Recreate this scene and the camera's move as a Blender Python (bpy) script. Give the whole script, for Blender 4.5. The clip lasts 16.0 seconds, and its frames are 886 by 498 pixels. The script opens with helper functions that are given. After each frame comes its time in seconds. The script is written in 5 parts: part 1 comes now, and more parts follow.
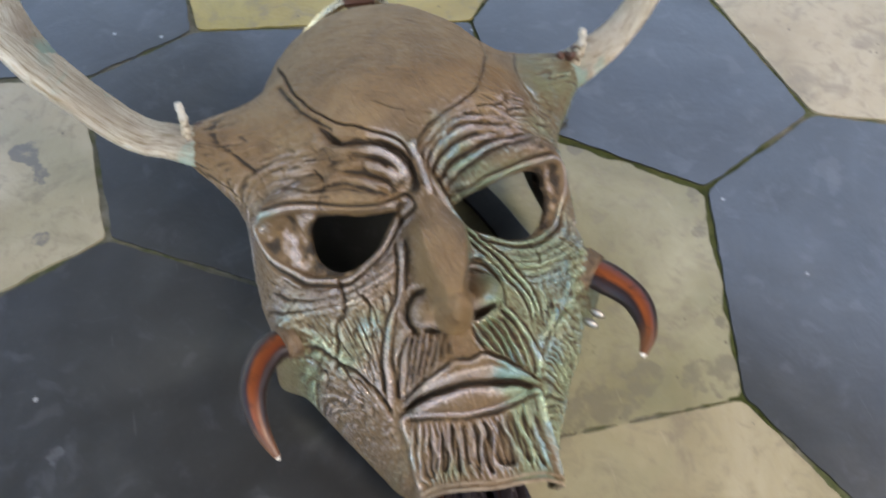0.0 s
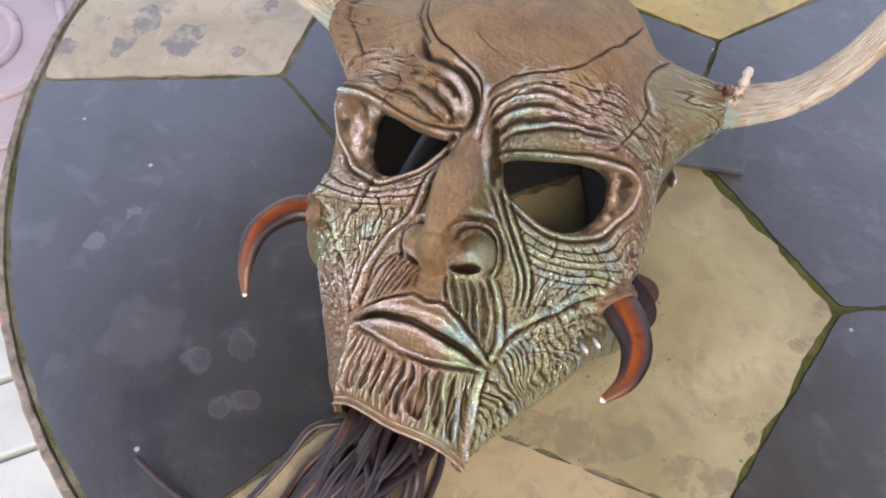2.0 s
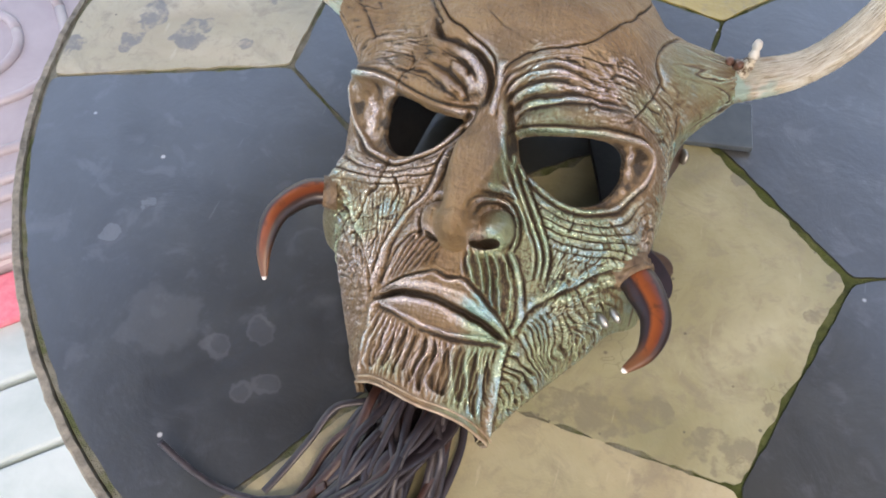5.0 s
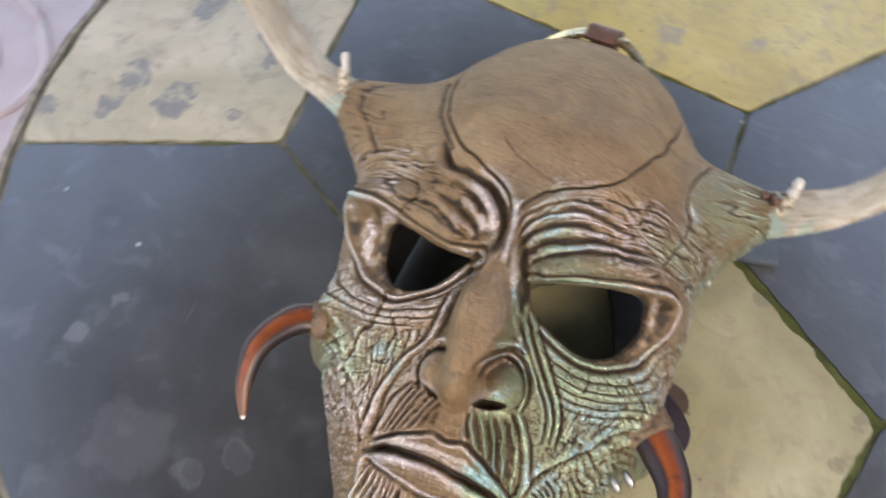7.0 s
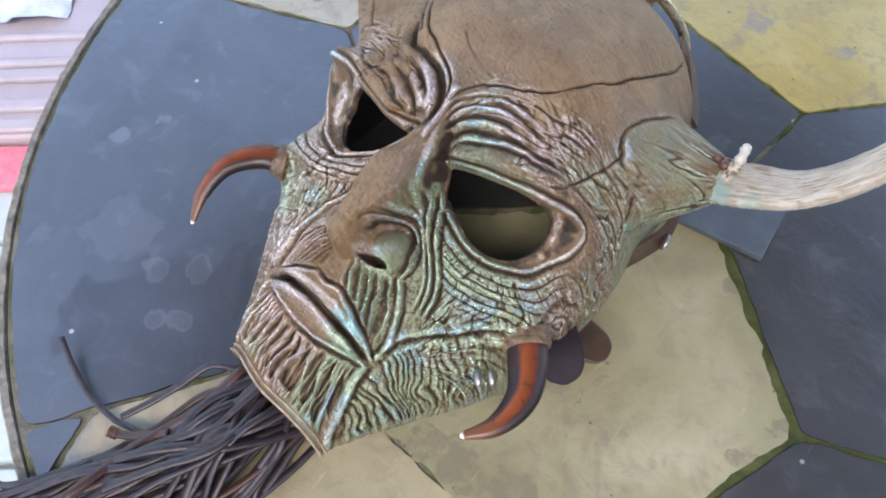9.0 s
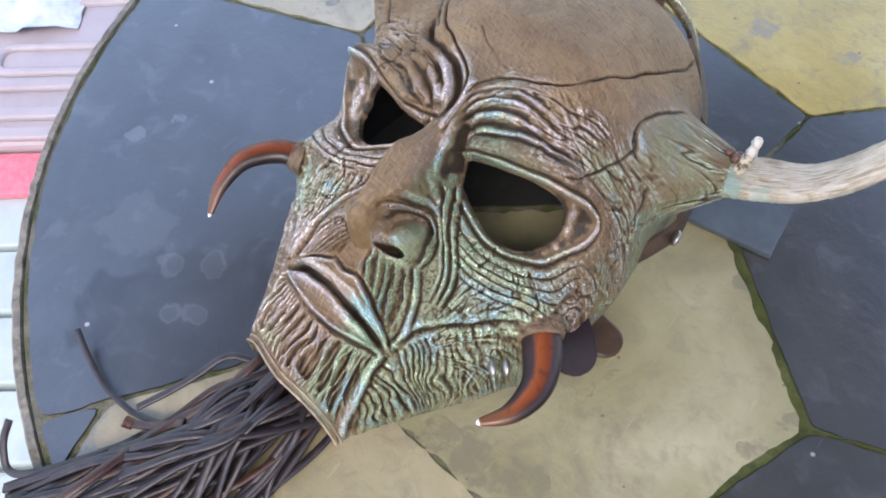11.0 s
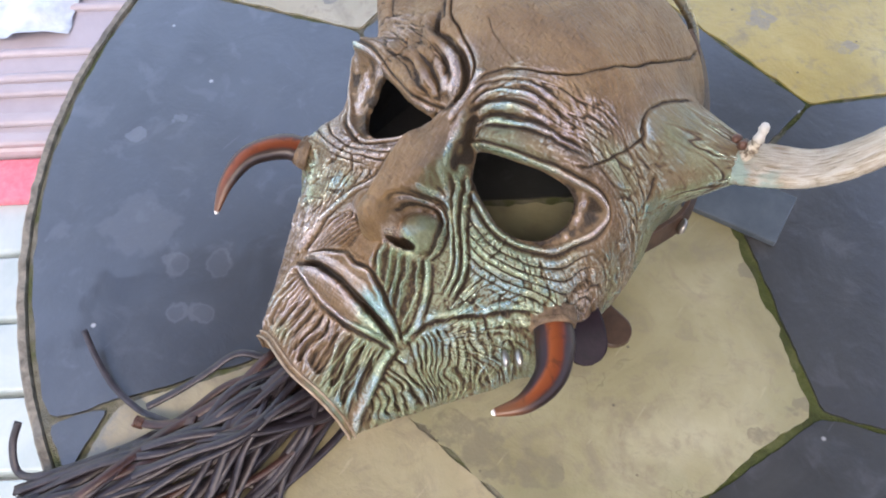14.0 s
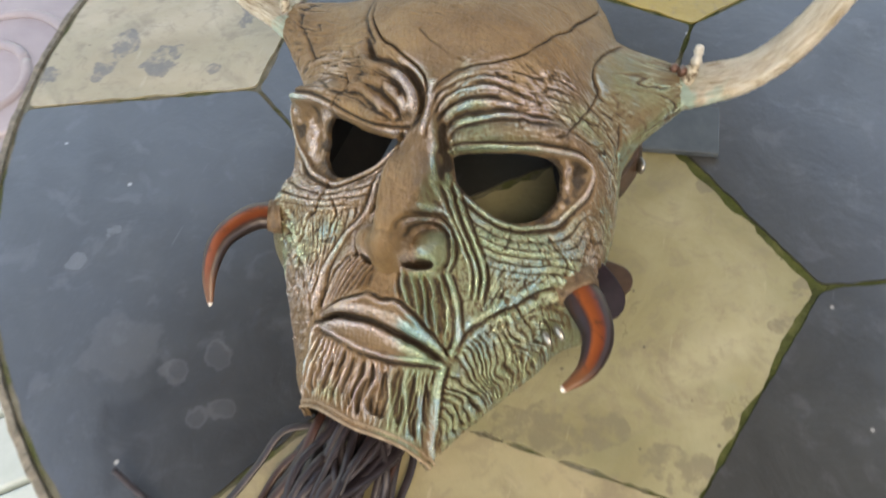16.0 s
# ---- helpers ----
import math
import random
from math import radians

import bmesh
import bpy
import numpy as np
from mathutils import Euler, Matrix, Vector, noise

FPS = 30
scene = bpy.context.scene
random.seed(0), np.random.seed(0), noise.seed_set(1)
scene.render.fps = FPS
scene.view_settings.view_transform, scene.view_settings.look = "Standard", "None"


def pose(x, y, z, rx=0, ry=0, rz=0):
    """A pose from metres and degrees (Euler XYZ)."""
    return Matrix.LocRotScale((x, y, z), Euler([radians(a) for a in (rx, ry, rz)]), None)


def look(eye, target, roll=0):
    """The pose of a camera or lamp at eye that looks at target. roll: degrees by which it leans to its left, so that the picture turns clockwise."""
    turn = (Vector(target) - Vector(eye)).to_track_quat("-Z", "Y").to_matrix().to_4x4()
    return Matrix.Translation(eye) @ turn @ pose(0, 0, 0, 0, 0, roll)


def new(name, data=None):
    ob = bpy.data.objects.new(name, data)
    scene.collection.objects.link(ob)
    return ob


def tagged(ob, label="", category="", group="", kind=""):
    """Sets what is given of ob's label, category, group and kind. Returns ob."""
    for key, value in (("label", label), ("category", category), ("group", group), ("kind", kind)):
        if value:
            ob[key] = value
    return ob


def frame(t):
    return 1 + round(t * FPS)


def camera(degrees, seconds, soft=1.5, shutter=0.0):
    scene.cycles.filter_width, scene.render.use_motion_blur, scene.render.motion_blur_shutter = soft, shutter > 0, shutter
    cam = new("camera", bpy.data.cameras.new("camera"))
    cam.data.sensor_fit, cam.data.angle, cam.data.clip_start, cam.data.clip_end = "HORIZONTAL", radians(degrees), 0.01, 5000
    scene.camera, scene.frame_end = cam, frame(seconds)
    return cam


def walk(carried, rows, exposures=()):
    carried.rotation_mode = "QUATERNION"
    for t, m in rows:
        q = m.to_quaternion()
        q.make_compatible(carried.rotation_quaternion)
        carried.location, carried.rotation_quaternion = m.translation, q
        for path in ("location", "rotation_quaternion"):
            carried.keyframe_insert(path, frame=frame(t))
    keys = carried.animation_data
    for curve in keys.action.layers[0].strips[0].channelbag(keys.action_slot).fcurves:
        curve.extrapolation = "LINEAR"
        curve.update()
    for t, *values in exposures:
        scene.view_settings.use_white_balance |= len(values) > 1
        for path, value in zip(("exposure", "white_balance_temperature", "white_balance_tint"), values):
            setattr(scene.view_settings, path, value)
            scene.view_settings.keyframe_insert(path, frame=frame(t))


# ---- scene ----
cam = camera(53.3, 16.0, 1.8, 0.5)
PATH = [
    (0, (-0.06989, -0.21340, 0.41761), (0.02060, 0.04394, -0.00142), 4.009),
    (0.5, (-0.08957, -0.17593, 0.42536), (-0.00659, 0.07882, 0.00320), 7.760),
    (1, (0.01207, -0.21400, 0.42682), (-0.01414, 0.05650, 0.00713), 0.758),
    (1.5, (0.06190, -0.23552, 0.41467), (-0.03244, 0.01744, -0.00617), -1.352),
    (2, (0.06968, -0.22600, 0.40689), (-0.02556, 0.02111, -0.01722), -1.300),
    (2.5, (0.06653, -0.22930, 0.40249), (-0.02466, 0.01865, -0.02201), -1.334),
    (3, (0.06009, -0.23456, 0.40237), (-0.02717, 0.01720, -0.02072), -0.352),
    (3.5, (0.06115, -0.24093, 0.40510), (-0.02492, 0.01448, -0.01603), -0.262),
    (6, (0.06518, -0.24059, 0.40235), (-0.03297, 0.00546, -0.02171), -3.536),
    (6.5, (0.02756, -0.18833, 0.40868), (-0.02970, 0.06426, -0.01901), 1.122),
    (7, (0.03122, -0.16744, 0.40660), (-0.05195, 0.07561, -0.02237), 1.513),
    (7.5, (0.12946, -0.16386, 0.40380), (-0.03833, 0.03638, -0.02253), -1.588),
    (8, (0.16082, -0.16148, 0.39646), (-0.01909, 0.01839, -0.03398), -3.296),
    (8.5, (0.16153, -0.15106, 0.39696), (-0.01617, 0.02850, -0.03453), -4.530),
    (9, (0.16155, -0.15704, 0.39986), (-0.02037, 0.02681, -0.02804), -3.985),
    (11.5, (0.16544, -0.17384, 0.39724), (-0.02278, 0.02057, -0.02321), -3.132),
    (12, (0.16337, -0.17470, 0.40106), (-0.02320, 0.02319, -0.01850), -3.177),
    (12.5, (0.15929, -0.17630, 0.40098), (-0.02704, 0.02159, -0.01868), -3.900),
    (13, (0.15539, -0.17596, 0.40089), (-0.03074, 0.02149, -0.01907), -3.878),
    (13.5, (0.15867, -0.17733, 0.40075), (-0.02827, 0.02086, -0.01851), -3.855),
    (14, (0.16053, -0.18258, 0.39506), (-0.02323, 0.01605, -0.02539), -3.176),
    (14.5, (0.12467, -0.18231, 0.38656), (-0.03242, 0.01785, -0.04385), -4.203),
    (15, (0.07174, -0.18335, 0.39375), (-0.04066, 0.04526, -0.03649), -2.680),
    (15.5, (0.06329, -0.19006, 0.39743), (-0.01860, 0.05901, -0.02832), 0.002),
    (16, (0.10881, -0.21825, 0.40104), (-0.01261, 0.02583, -0.01810), -9.123),
]
BASE = 2.08  # stops
LIGHT = [(0, -0.28, 8200, 13), (0.5, -0.30, 8400, 15), (1.0, -0.1, 9000, 20), (1.5, 0, 9000, 27), (2.5, 0.05, 8900, 23), (3.5, 0.05, 8500, 18), (6, 0.05, 8400, 17), (7, 0.05, 8600, 18), (7.5, 0.05, 7500, 22), (8, 0.12, 7200, 18),
         (9, 0.12, 7150, 17), (12.5, 0.14, 7200, 17), (14, 0.12, 7650, 20), (14.5, 0.05, 8000, 16), (15, 0.0, 9200, 12), (16, -0.05, 9600, 12)]
walk(cam, [(t, look(eye, target, roll)) for t, eye, target, roll in PATH], [(t, BASE + stops, kelvin, tint) for t, stops, kelvin, tint in LIGHT])

# ---- world, sun, exposure ----
world = bpy.data.worlds.new("sky")
scene.world = world
world.use_nodes = True
wn = world.node_tree
sky = wn.nodes.new("ShaderNodeTexSky")
sky.sky_type, sky.sun_disc = "NISHITA", False
sky.sun_elevation, sky.sun_rotation = radians(55), radians(151)
wn.links.new(sky.outputs[0], wn.nodes["Background"].inputs[0])
wn.nodes["Background"].inputs[1].default_value = 0.15
sun = new("sun", bpy.data.lights.new("sun", "SUN"))
sun.data.energy, sun.data.angle, sun.data.color = 0.50, radians(20), (1.0, 0.95, 0.88)
sun.matrix_world = look((0.55, -1.00, 1.65), (0, 0, 0))


# ---- materials ----
class Mat:
    """Small builder for node materials."""

    def __init__(self, name, rough=0.5, metal=0.0, spec=0.5):
        self.m = bpy.data.materials.new(name)
        self.m.use_nodes = True
        self.t = self.m.node_tree
        self.b = self.t.nodes["Principled BSDF"]
        self.b.inputs["Roughness"].default_value = rough
        self.b.inputs["Metallic"].default_value = metal
        self.b.inputs["Specular IOR Level"].default_value = spec
        self.co = self.t.nodes.new("ShaderNodeTexCoord").outputs["Object"]

    def put(self, key, value):
        if isinstance(value, bpy.types.NodeSocket):
            self.t.links.new(value, self.b.inputs[key])
        else:
            self.b.inputs[key].default_value = value

    def node(self, kind, **inputs):
        n = self.t.nodes.new(kind)
        for key, value in inputs.items():
            self.link(n, key.replace("_", " "), value)
        return n

    def link(self, n, key, value):
        if isinstance(value, bpy.types.NodeSocket):
            self.t.links.new(value, n.inputs[key])
        else:
            n.inputs[key].default_value = value

    def mapped(self, scale=(1, 1, 1), rot=(0, 0, 0)):
        n = self.t.nodes.new("ShaderNodeMapping")
        self.t.links.new(self.co, n.inputs["Vector"])
        n.inputs["Scale"].default_value, n.inputs["Rotation"].default_value = scale, rot
        return n.outputs[0]

    def noise(self, scale, detail=4.0, rough=0.6, vec=None, distort=0.0):
        n = self.node("ShaderNodeTexNoise", Vector=vec or self.co, Scale=scale, Detail=detail, Roughness=rough, Distortion=distort)
        return n.outputs["Fac"]

    def ramp(self, fac, stops):
        n = self.t.nodes.new("ShaderNodeValToRGB")
        e = n.color_ramp.elements
        while len(e) < len(stops):
            e.new(0.5)
        for el, (p, c) in zip(e, stops):
            el.position, el.color = p, (*c, 1) if len(c) == 3 else c
        self.t.links.new(fac, n.inputs[0])
        return n.outputs[0]

    def step(self, fac, low, high):
        n = self.t.nodes.new("ShaderNodeMapRange")
        n.interpolation_type = "SMOOTHSTEP"
        self.link(n, "Value", fac)
        n.inputs["From Min"].default_value, n.inputs["From Max"].default_value = low, high
        return n.outputs[0]

    def mix(self, fac, a, b, blend="MIX"):
        n = self.t.nodes.new("ShaderNodeMix")
        n.data_type, n.blend_type = "RGBA", blend
        for i, v in ((0, fac), (6, a), (7, b)):
            if isinstance(v, bpy.types.NodeSocket):
                self.t.links.new(v, n.inputs[i])
            else:
                n.inputs[i].default_value = v if i == 0 else (*v, 1)
        return n.outputs[2]

    def math(self, op, a, b=0.0):
        n = self.t.nodes.new("ShaderNodeMath")
        n.operation = op
        for i, v in ((0, a), (1, b)):
            if isinstance(v, bpy.types.NodeSocket):
                self.t.links.new(v, n.inputs[i])
            else:
                n.inputs[i].default_value = v
        return n.outputs[0]

    def bump(self, height, strength=0.3, dist=0.001, normal=None):
        n = self.node("ShaderNodeBump", Height=height, Strength=strength, Distance=dist)
        if normal is not None:
            self.t.links.new(normal, n.inputs["Normal"])
        self.t.links.new(n.outputs[0], self.b.inputs["Normal"])
        return n.outputs[0]

    def attr(self, name):
        n = self.t.nodes.new("ShaderNodeAttribute")
        n.attribute_name = name
        return n.outputs["Fac"]

    def random(self):
        return self.t.nodes.new("ShaderNodeObjectInfo").outputs["Random"]

    def blotch(self, spots, wobble=0.02):
        """0 to 1: one inside any of the spots (x, y, radius) with ragged edges."""
        warp = self.t.nodes.new("ShaderNodeTexNoise")
        warp.inputs["Scale"].default_value, warp.inputs["Detail"].default_value = 70, 3
        self.t.links.new(self.co, warp.inputs["Vector"])
        out = None
        for x, y, r in spots:
            d = self.node("ShaderNodeVectorMath")
            d.operation = "DISTANCE"
            self.t.links.new(self.co, d.inputs[0])
            d.inputs[1].default_value = (x, y, 0)
            far = self.math("ADD", d.outputs["Value"], self.math("MULTIPLY", self.math("SUBTRACT", warp.outputs["Fac"], 0.5), wobble))
            one = self.step(far, r, r * 0.75)
            out = one if out is None else self.math("MAXIMUM", out, one)
        return out


def slate_material():
    k = Mat("slate", rough=0.4, spec=0.5)
    big = k.noise(14, 6, 0.70, distort=0.8)
    fine = k.noise(160, 4, 0.7)
    c = k.ramp(big, [(0.3, (0.012, 0.0135, 0.0125)), (0.5, (0.021, 0.0235, 0.0215)), (0.72, (0.035, 0.039, 0.036))])
    c = k.mix(k.math("MULTIPLY", k.step(fine, 0.52, 0.75), 0.3), c, (0.06, 0.063, 0.067))
    c = k.mix(k.math("MULTIPLY", k.random(), 0.35), c, (0.043, 0.041, 0.041))
    dry = k.noise(48, 5, 0.6, distort=0.6)
    c = k.mix(k.math("MULTIPLY", k.step(dry, 0.54, 0.70), 0.45), c, (0.080, 0.085, 0.092))
    flake = k.blotch([(-0.1167, -0.0927, 0.0085), (-0.0984, -0.0767, 0.0080), (-0.0941, -0.1124, 0.0055), (-0.0843, -0.1032, 0.0060), (-0.1957, -0.025, 0.0050), (-0.2042, -0.0472, 0.0055)], 0.020)
    inner = k.blotch([(-0.1160, -0.0920, 0.0062), (-0.0978, -0.0772, 0.0060), (-0.0941, -0.1124, 0.0030), (-0.0840, -0.1030, 0.0036)], 0.020)
    c = k.mix(k.math("MULTIPLY", k.math("SUBTRACT", flake, k.math("MULTIPLY", inner, 0.5)), 0.55), c, (0.13, 0.135, 0.145))
    c = k.mix(k.math("MULTIPLY", k.blotch([(-0.151, -0.0887, 0.022), (0.265, 0.040, 0.010)], 0.03), 0.22), c, (0.12, 0.125, 0.13))
    # darker, less glossy ragged patch left of the chin
    dark_patch = k.blotch([(-0.086, -0.112, 0.050), (-0.060, -0.085, 0.045), (-0.112, -0.128, 0.030)], 0.05)
    c = k.mix(k.math("MULTIPLY", dark_patch, 0.45), c, (0.010, 0.0105, 0.012))
    scratch = k.noise(1.0, 3, 0.5, k.mapped((420, 26, 1), (0, 0, 0.7)))
    c = k.mix(k.math("MULTIPLY", k.step(scratch, 0.70, 0.76), 0.22), c, (0.16, 0.165, 0.17))
    scuff = k.noise(1.0, 3, 0.5, k.mapped((30, 500, 1), (0, 0, 0.35)))
    c = k.mix(k.math("MULTIPLY", k.step(scuff, 0.71, 0.77), 0.20), c, (0.16, 0.165, 0.17))
    speck = k.node("ShaderNodeTexVoronoi", Vector=k.co, Scale=30.0, Randomness=1.0).outputs["Distance"]
    c = k.mix(k.math("MULTIPLY", k.step(speck, 0.055, 0.025), 0.6), c, (0.6, 0.6, 0.58))
    k.put("Base Color", c)
    k.put("Roughness", k.math("ADD", k.math("MULTIPLY", k.noise(30, 5, 0.65, distort=0.5), 0.40), 0.18))
    film = k.step(k.noise(9, 5, 0.65, distort=0.9), 0.40, 0.62)
    sheen = k.math("SUBTRACT", k.math("ADD", k.math("MULTIPLY", film, 0.30), 0.70), k.math("MULTIPLY", dark_patch, 0.38))
    k.put("Coat Weight", k.math("ADD", sheen, k.math("MULTIPLY", flake, 0.07)))
    k.put("Coat IOR", 2.0)
    k.put("Coat Roughness", k.math("ADD", k.math("MULTIPLY", k.noise(55, 5, 0.7, distort=0.6), 0.26), 0.07))
    k.put("Specular IOR Level", 1.0)
    n = k.bump(k.noise(26, 6, 0.65, distort=0.5), 0.5, 0.002)
    k.bump(fine, 0.22, 0.0006, n)
    return k.m


def stone_material(name, dark, mid, light, spots=(), spot_colour=(0.12, 0.12, 0.12), stain=(0.2, 0.17, 0.12)):
    k = Mat(name, rough=0.45, spec=0.45)
    big = k.noise(11, 5, 0.6, distort=0.7)
    fine = k.noise(220, 4, 0.7)
    c = k.ramp(big, [(0.28, dark), (0.5, mid), (0.74, light)])
    c = k.mix(k.math("MULTIPLY", k.step(k.noise(24, 5, 0.68, distort=1.0), 0.52, 0.70), 0.60), c, stain)
    c = k.mix(k.math("MULTIPLY", k.step(k.noise(7, 4, 0.6, distort=1.2), 0.48, 0.62), 0.5), c, tuple(0.80 * mid[i] * (0.95, 1.03, 0.98)[i] for i in range(3)))
    c = k.mix(k.math("MULTIPLY", k.step(fine, 0.55, 0.8), 0.35), c, dark)
    speck = k.node("ShaderNodeTexVoronoi", Vector=k.co, Scale=60.0, Randomness=1.0).outputs["Distance"]
    c = k.mix(k.math("MULTIPLY", k.step(speck, 0.07, 0.04), 0.7), c, (0.06, 0.05, 0.04))
    c = k.mix(k.math("MULTIPLY", k.step(k.noise(75, 6, 0.72, distort=0.6), 0.50, 0.66), 0.42), c, stain)
    c = k.mix(k.math("MULTIPLY", k.step(k.noise(1.0, 3, 0.55, k.mapped((260, 40, 1), (0, 0, 0.9))), 0.66, 0.74), 0.4), c, light)
    vein = k.math("ABSOLUTE", k.math("SUBTRACT", k.noise(13, 4, 0.6, distort=0.4), 0.5))
    vein = k.math("MULTIPLY", k.step(vein, 0.004, 0.001), k.step(k.noise(17, 2, 0.5), 0.56, 0.64))
    c = k.mix(k.math("MULTIPLY", vein, 0.30), c, tuple(0.45 * q for q in dark))
    if spots:
        c = k.mix(k.math("MULTIPLY", k.math("MULTIPLY", k.blotch(spots, 0.03), k.step(k.noise(90, 4, 0.7), 0.3, 0.55)), 0.75), c, spot_colour)
    k.put("Base Color", c)
    k.put("Roughness", k.math("ADD", k.math("MULTIPLY", k.noise(60, 3), 0.3), 0.25))
    k.put("Coat Weight", 0.9)
    k.put("Coat Roughness", 0.18)
    k.put("Coat IOR", 1.6)
    n = k.bump(k.noise(30, 6, 0.68, distort=0.5), 0.55, 0.003)
    k.bump(fine, 0.3, 0.0006, n)
    return k.m


def grout_material():
    k = Mat("mossy_mortar", rough=0.9, spec=0.2)
    c = k.ramp(k.noise(28, 5, 0.7), [(0.30, (0.045, 0.054, 0.020)), (0.42, (0.090, 0.105, 0.046)), (0.52, (0.145, 0.140, 0.100)), (0.70, (0.24, 0.23, 0.185))])
    moss = k.ramp(k.noise(60, 5, 0.7), [(0.3, (0.022, 0.030, 0.008)), (0.55, (0.055, 0.068, 0.018)), (0.75, (0.11, 0.115, 0.045))])
    c = k.mix(k.math("MULTIPLY", k.blotch([(0.185, 0.045, 0.070), (0.150, -0.020, 0.062), (0.150, -0.088, 0.030), (0.120, 0.095, 0.045), (0.090, 0.216, 0.030)], 0.05), 0.92), c, moss)
    k.put("Base Color", c)
    k.bump(k.noise(300, 4, 0.7), 0.8, 0.002)
    return k.m


def leather_material():
    k = Mat("painted_mask_leather", rough=0.5, metal=0.0, spec=0.5)
    rub_shade, tint = k.attr("rub_shade"), k.attr("tint")
    grain = k.noise(620, 5, 0.75)
    mott = k.noise(38, 6, 0.70, distort=0.8)
    brown = k.ramp(mott, [(0.3, (0.152, 0.087, 0.036)), (0.5, (0.242, 0.148, 0.066)), (0.72, (0.335, 0.222, 0.110))])
    brown = k.mix(k.math("MULTIPLY", k.step(k.noise(150, 4, 0.7), 0.5, 0.7), 0.24), brown, (0.110, 0.066, 0.036))
    fibre = k.noise(1.0, 4, 0.7, k.mapped((900, 170, 400), (0, 0, 0.5)))
    brown = k.mix(k.math("MULTIPLY", k.step(fibre, 0.53, 0.68), 0.28), brown, (0.34, 0.24, 0.155))
    brown = k.mix(k.math("MULTIPLY", k.step(tint, 0.05, 0.40), 0.45), brown, (0.125, 0.082, 0.046))
    # hollows go near black: antiqued finish plus crease shade put into the colour
    brown = k.mix(k.math("MULTIPLY", k.step(rub_shade, 0.48, 0.13), 0.92), brown, (0.024, 0.016, 0.010))
    rose = k.mix(k.noise(55, 3, 0.6), (0.78, 0.66, 0.50), (0.62, 0.52, 0.57))
    green = k.mix(k.noise(70, 3, 0.6, distort=0.5), (0.40, 0.66, 0.44), (0.78, 0.76, 0.52))
    teal = k.mix(k.noise(45, 3, 0.6), (0.70, 0.64, 0.80), (0.24, 0.72, 0.62))
    pearl = k.mix(k.step(tint, 0.36, 0.72), rose, green)
    pearl = k.mix(k.math("MULTIPLY", k.math("MULTIPLY", k.step(k.noise(42, 3, 0.5, distort=1.0), 0.48, 0.60), k.step(tint, 0.30, 0.65)), 0.9), pearl, teal)
    worn = k.math("MULTIPLY", k.step(rub_shade, 0.50, 0.80), k.math("ADD", k.math("MULTIPLY", k.step(tint, 0.0, 0.22), 0.92), 0.08))
    wash = k.math("MULTIPLY", k.step(tint, 0.45, 0.85), k.math("MULTIPLY", k.step(rub_shade, 0.36, 0.56), 0.50))
    olive = k.mix(k.noise(60, 3, 0.6), (0.165, 0.160, 0.062), (0.085, 0.138, 0.066))
    brown = k.mix(k.math("MULTIPLY", k.step(tint, 0.42, 0.80), k.math("MULTIPLY", k.step(rub_shade, 0.28, 0.50), 0.72)), brown, olive)
    worn = k.math("MAXIMUM", worn, k.math("MULTIPLY", wash, 0.5))
    worn = k.math("MULTIPLY", worn, k.math("ADD", k.math("MULTIPLY", k.step(grain, 0.38, 0.58), 0.45), 0.55))
    k.put("Base Color", k.mix(worn, brown, pearl))
    k.put("Metallic", k.math("MULTIPLY", worn, 0.75))
    k.put("Roughness", k.math("SUBTRACT", k.math("ADD", k.math("MULTIPLY", k.noise(260, 4, 0.7), 0.40), 0.20), k.math("MULTIPLY", worn, 0.27)))
    k.put("Specular IOR Level", 0.5)
    k.put("Coat Weight", k.math("MULTIPLY", k.step(rub_shade, 0.40, 0.75), k.math("MULTIPLY", k.step(tint, 0.0, 0.25), 0.35)))
    k.put("Coat Roughness", 0.24)
    k.put("Coat IOR", 1.7)
    hatch = k.noise(1.0, 4, 0.65, k.mapped((1100, 220, 500), (0, 0, 0.25)))
    hatch2 = k.noise(1.0, 4, 0.65, k.mapped((260, 1100, 500), (0, 0, 0.35)))
    n = k.bump(hatch, 0.9, 0.0011)
    n = k.bump(hatch2, 0.8, 0.0010, n)
    k.bump(grain, 0.7, 0.0006, n)
    return k.m


def plain_material(name, dark, light, rough=0.5, metal=0.0, scale=60, bump=0.2, stretch=(1, 1, 1), spec=0.5):
    k = Mat(name, rough=rough, metal=metal, spec=spec)
    vec = k.mapped(stretch)
    f = k.noise(scale, 5, 0.65, vec, 0.3)
    k.put("Base Color", k.ramp(f, [(0.3, dark), (0.7, light)]))
    k.put("Roughness", k.math("ADD", k.math("MULTIPLY", k.noise(scale * 3, 3, 0.6, vec), 0.2), rough - 0.1))
    if bump:
        k.bump(k.noise(scale * 4, 4, 0.65, vec), bump, 0.0008)
    return k.m


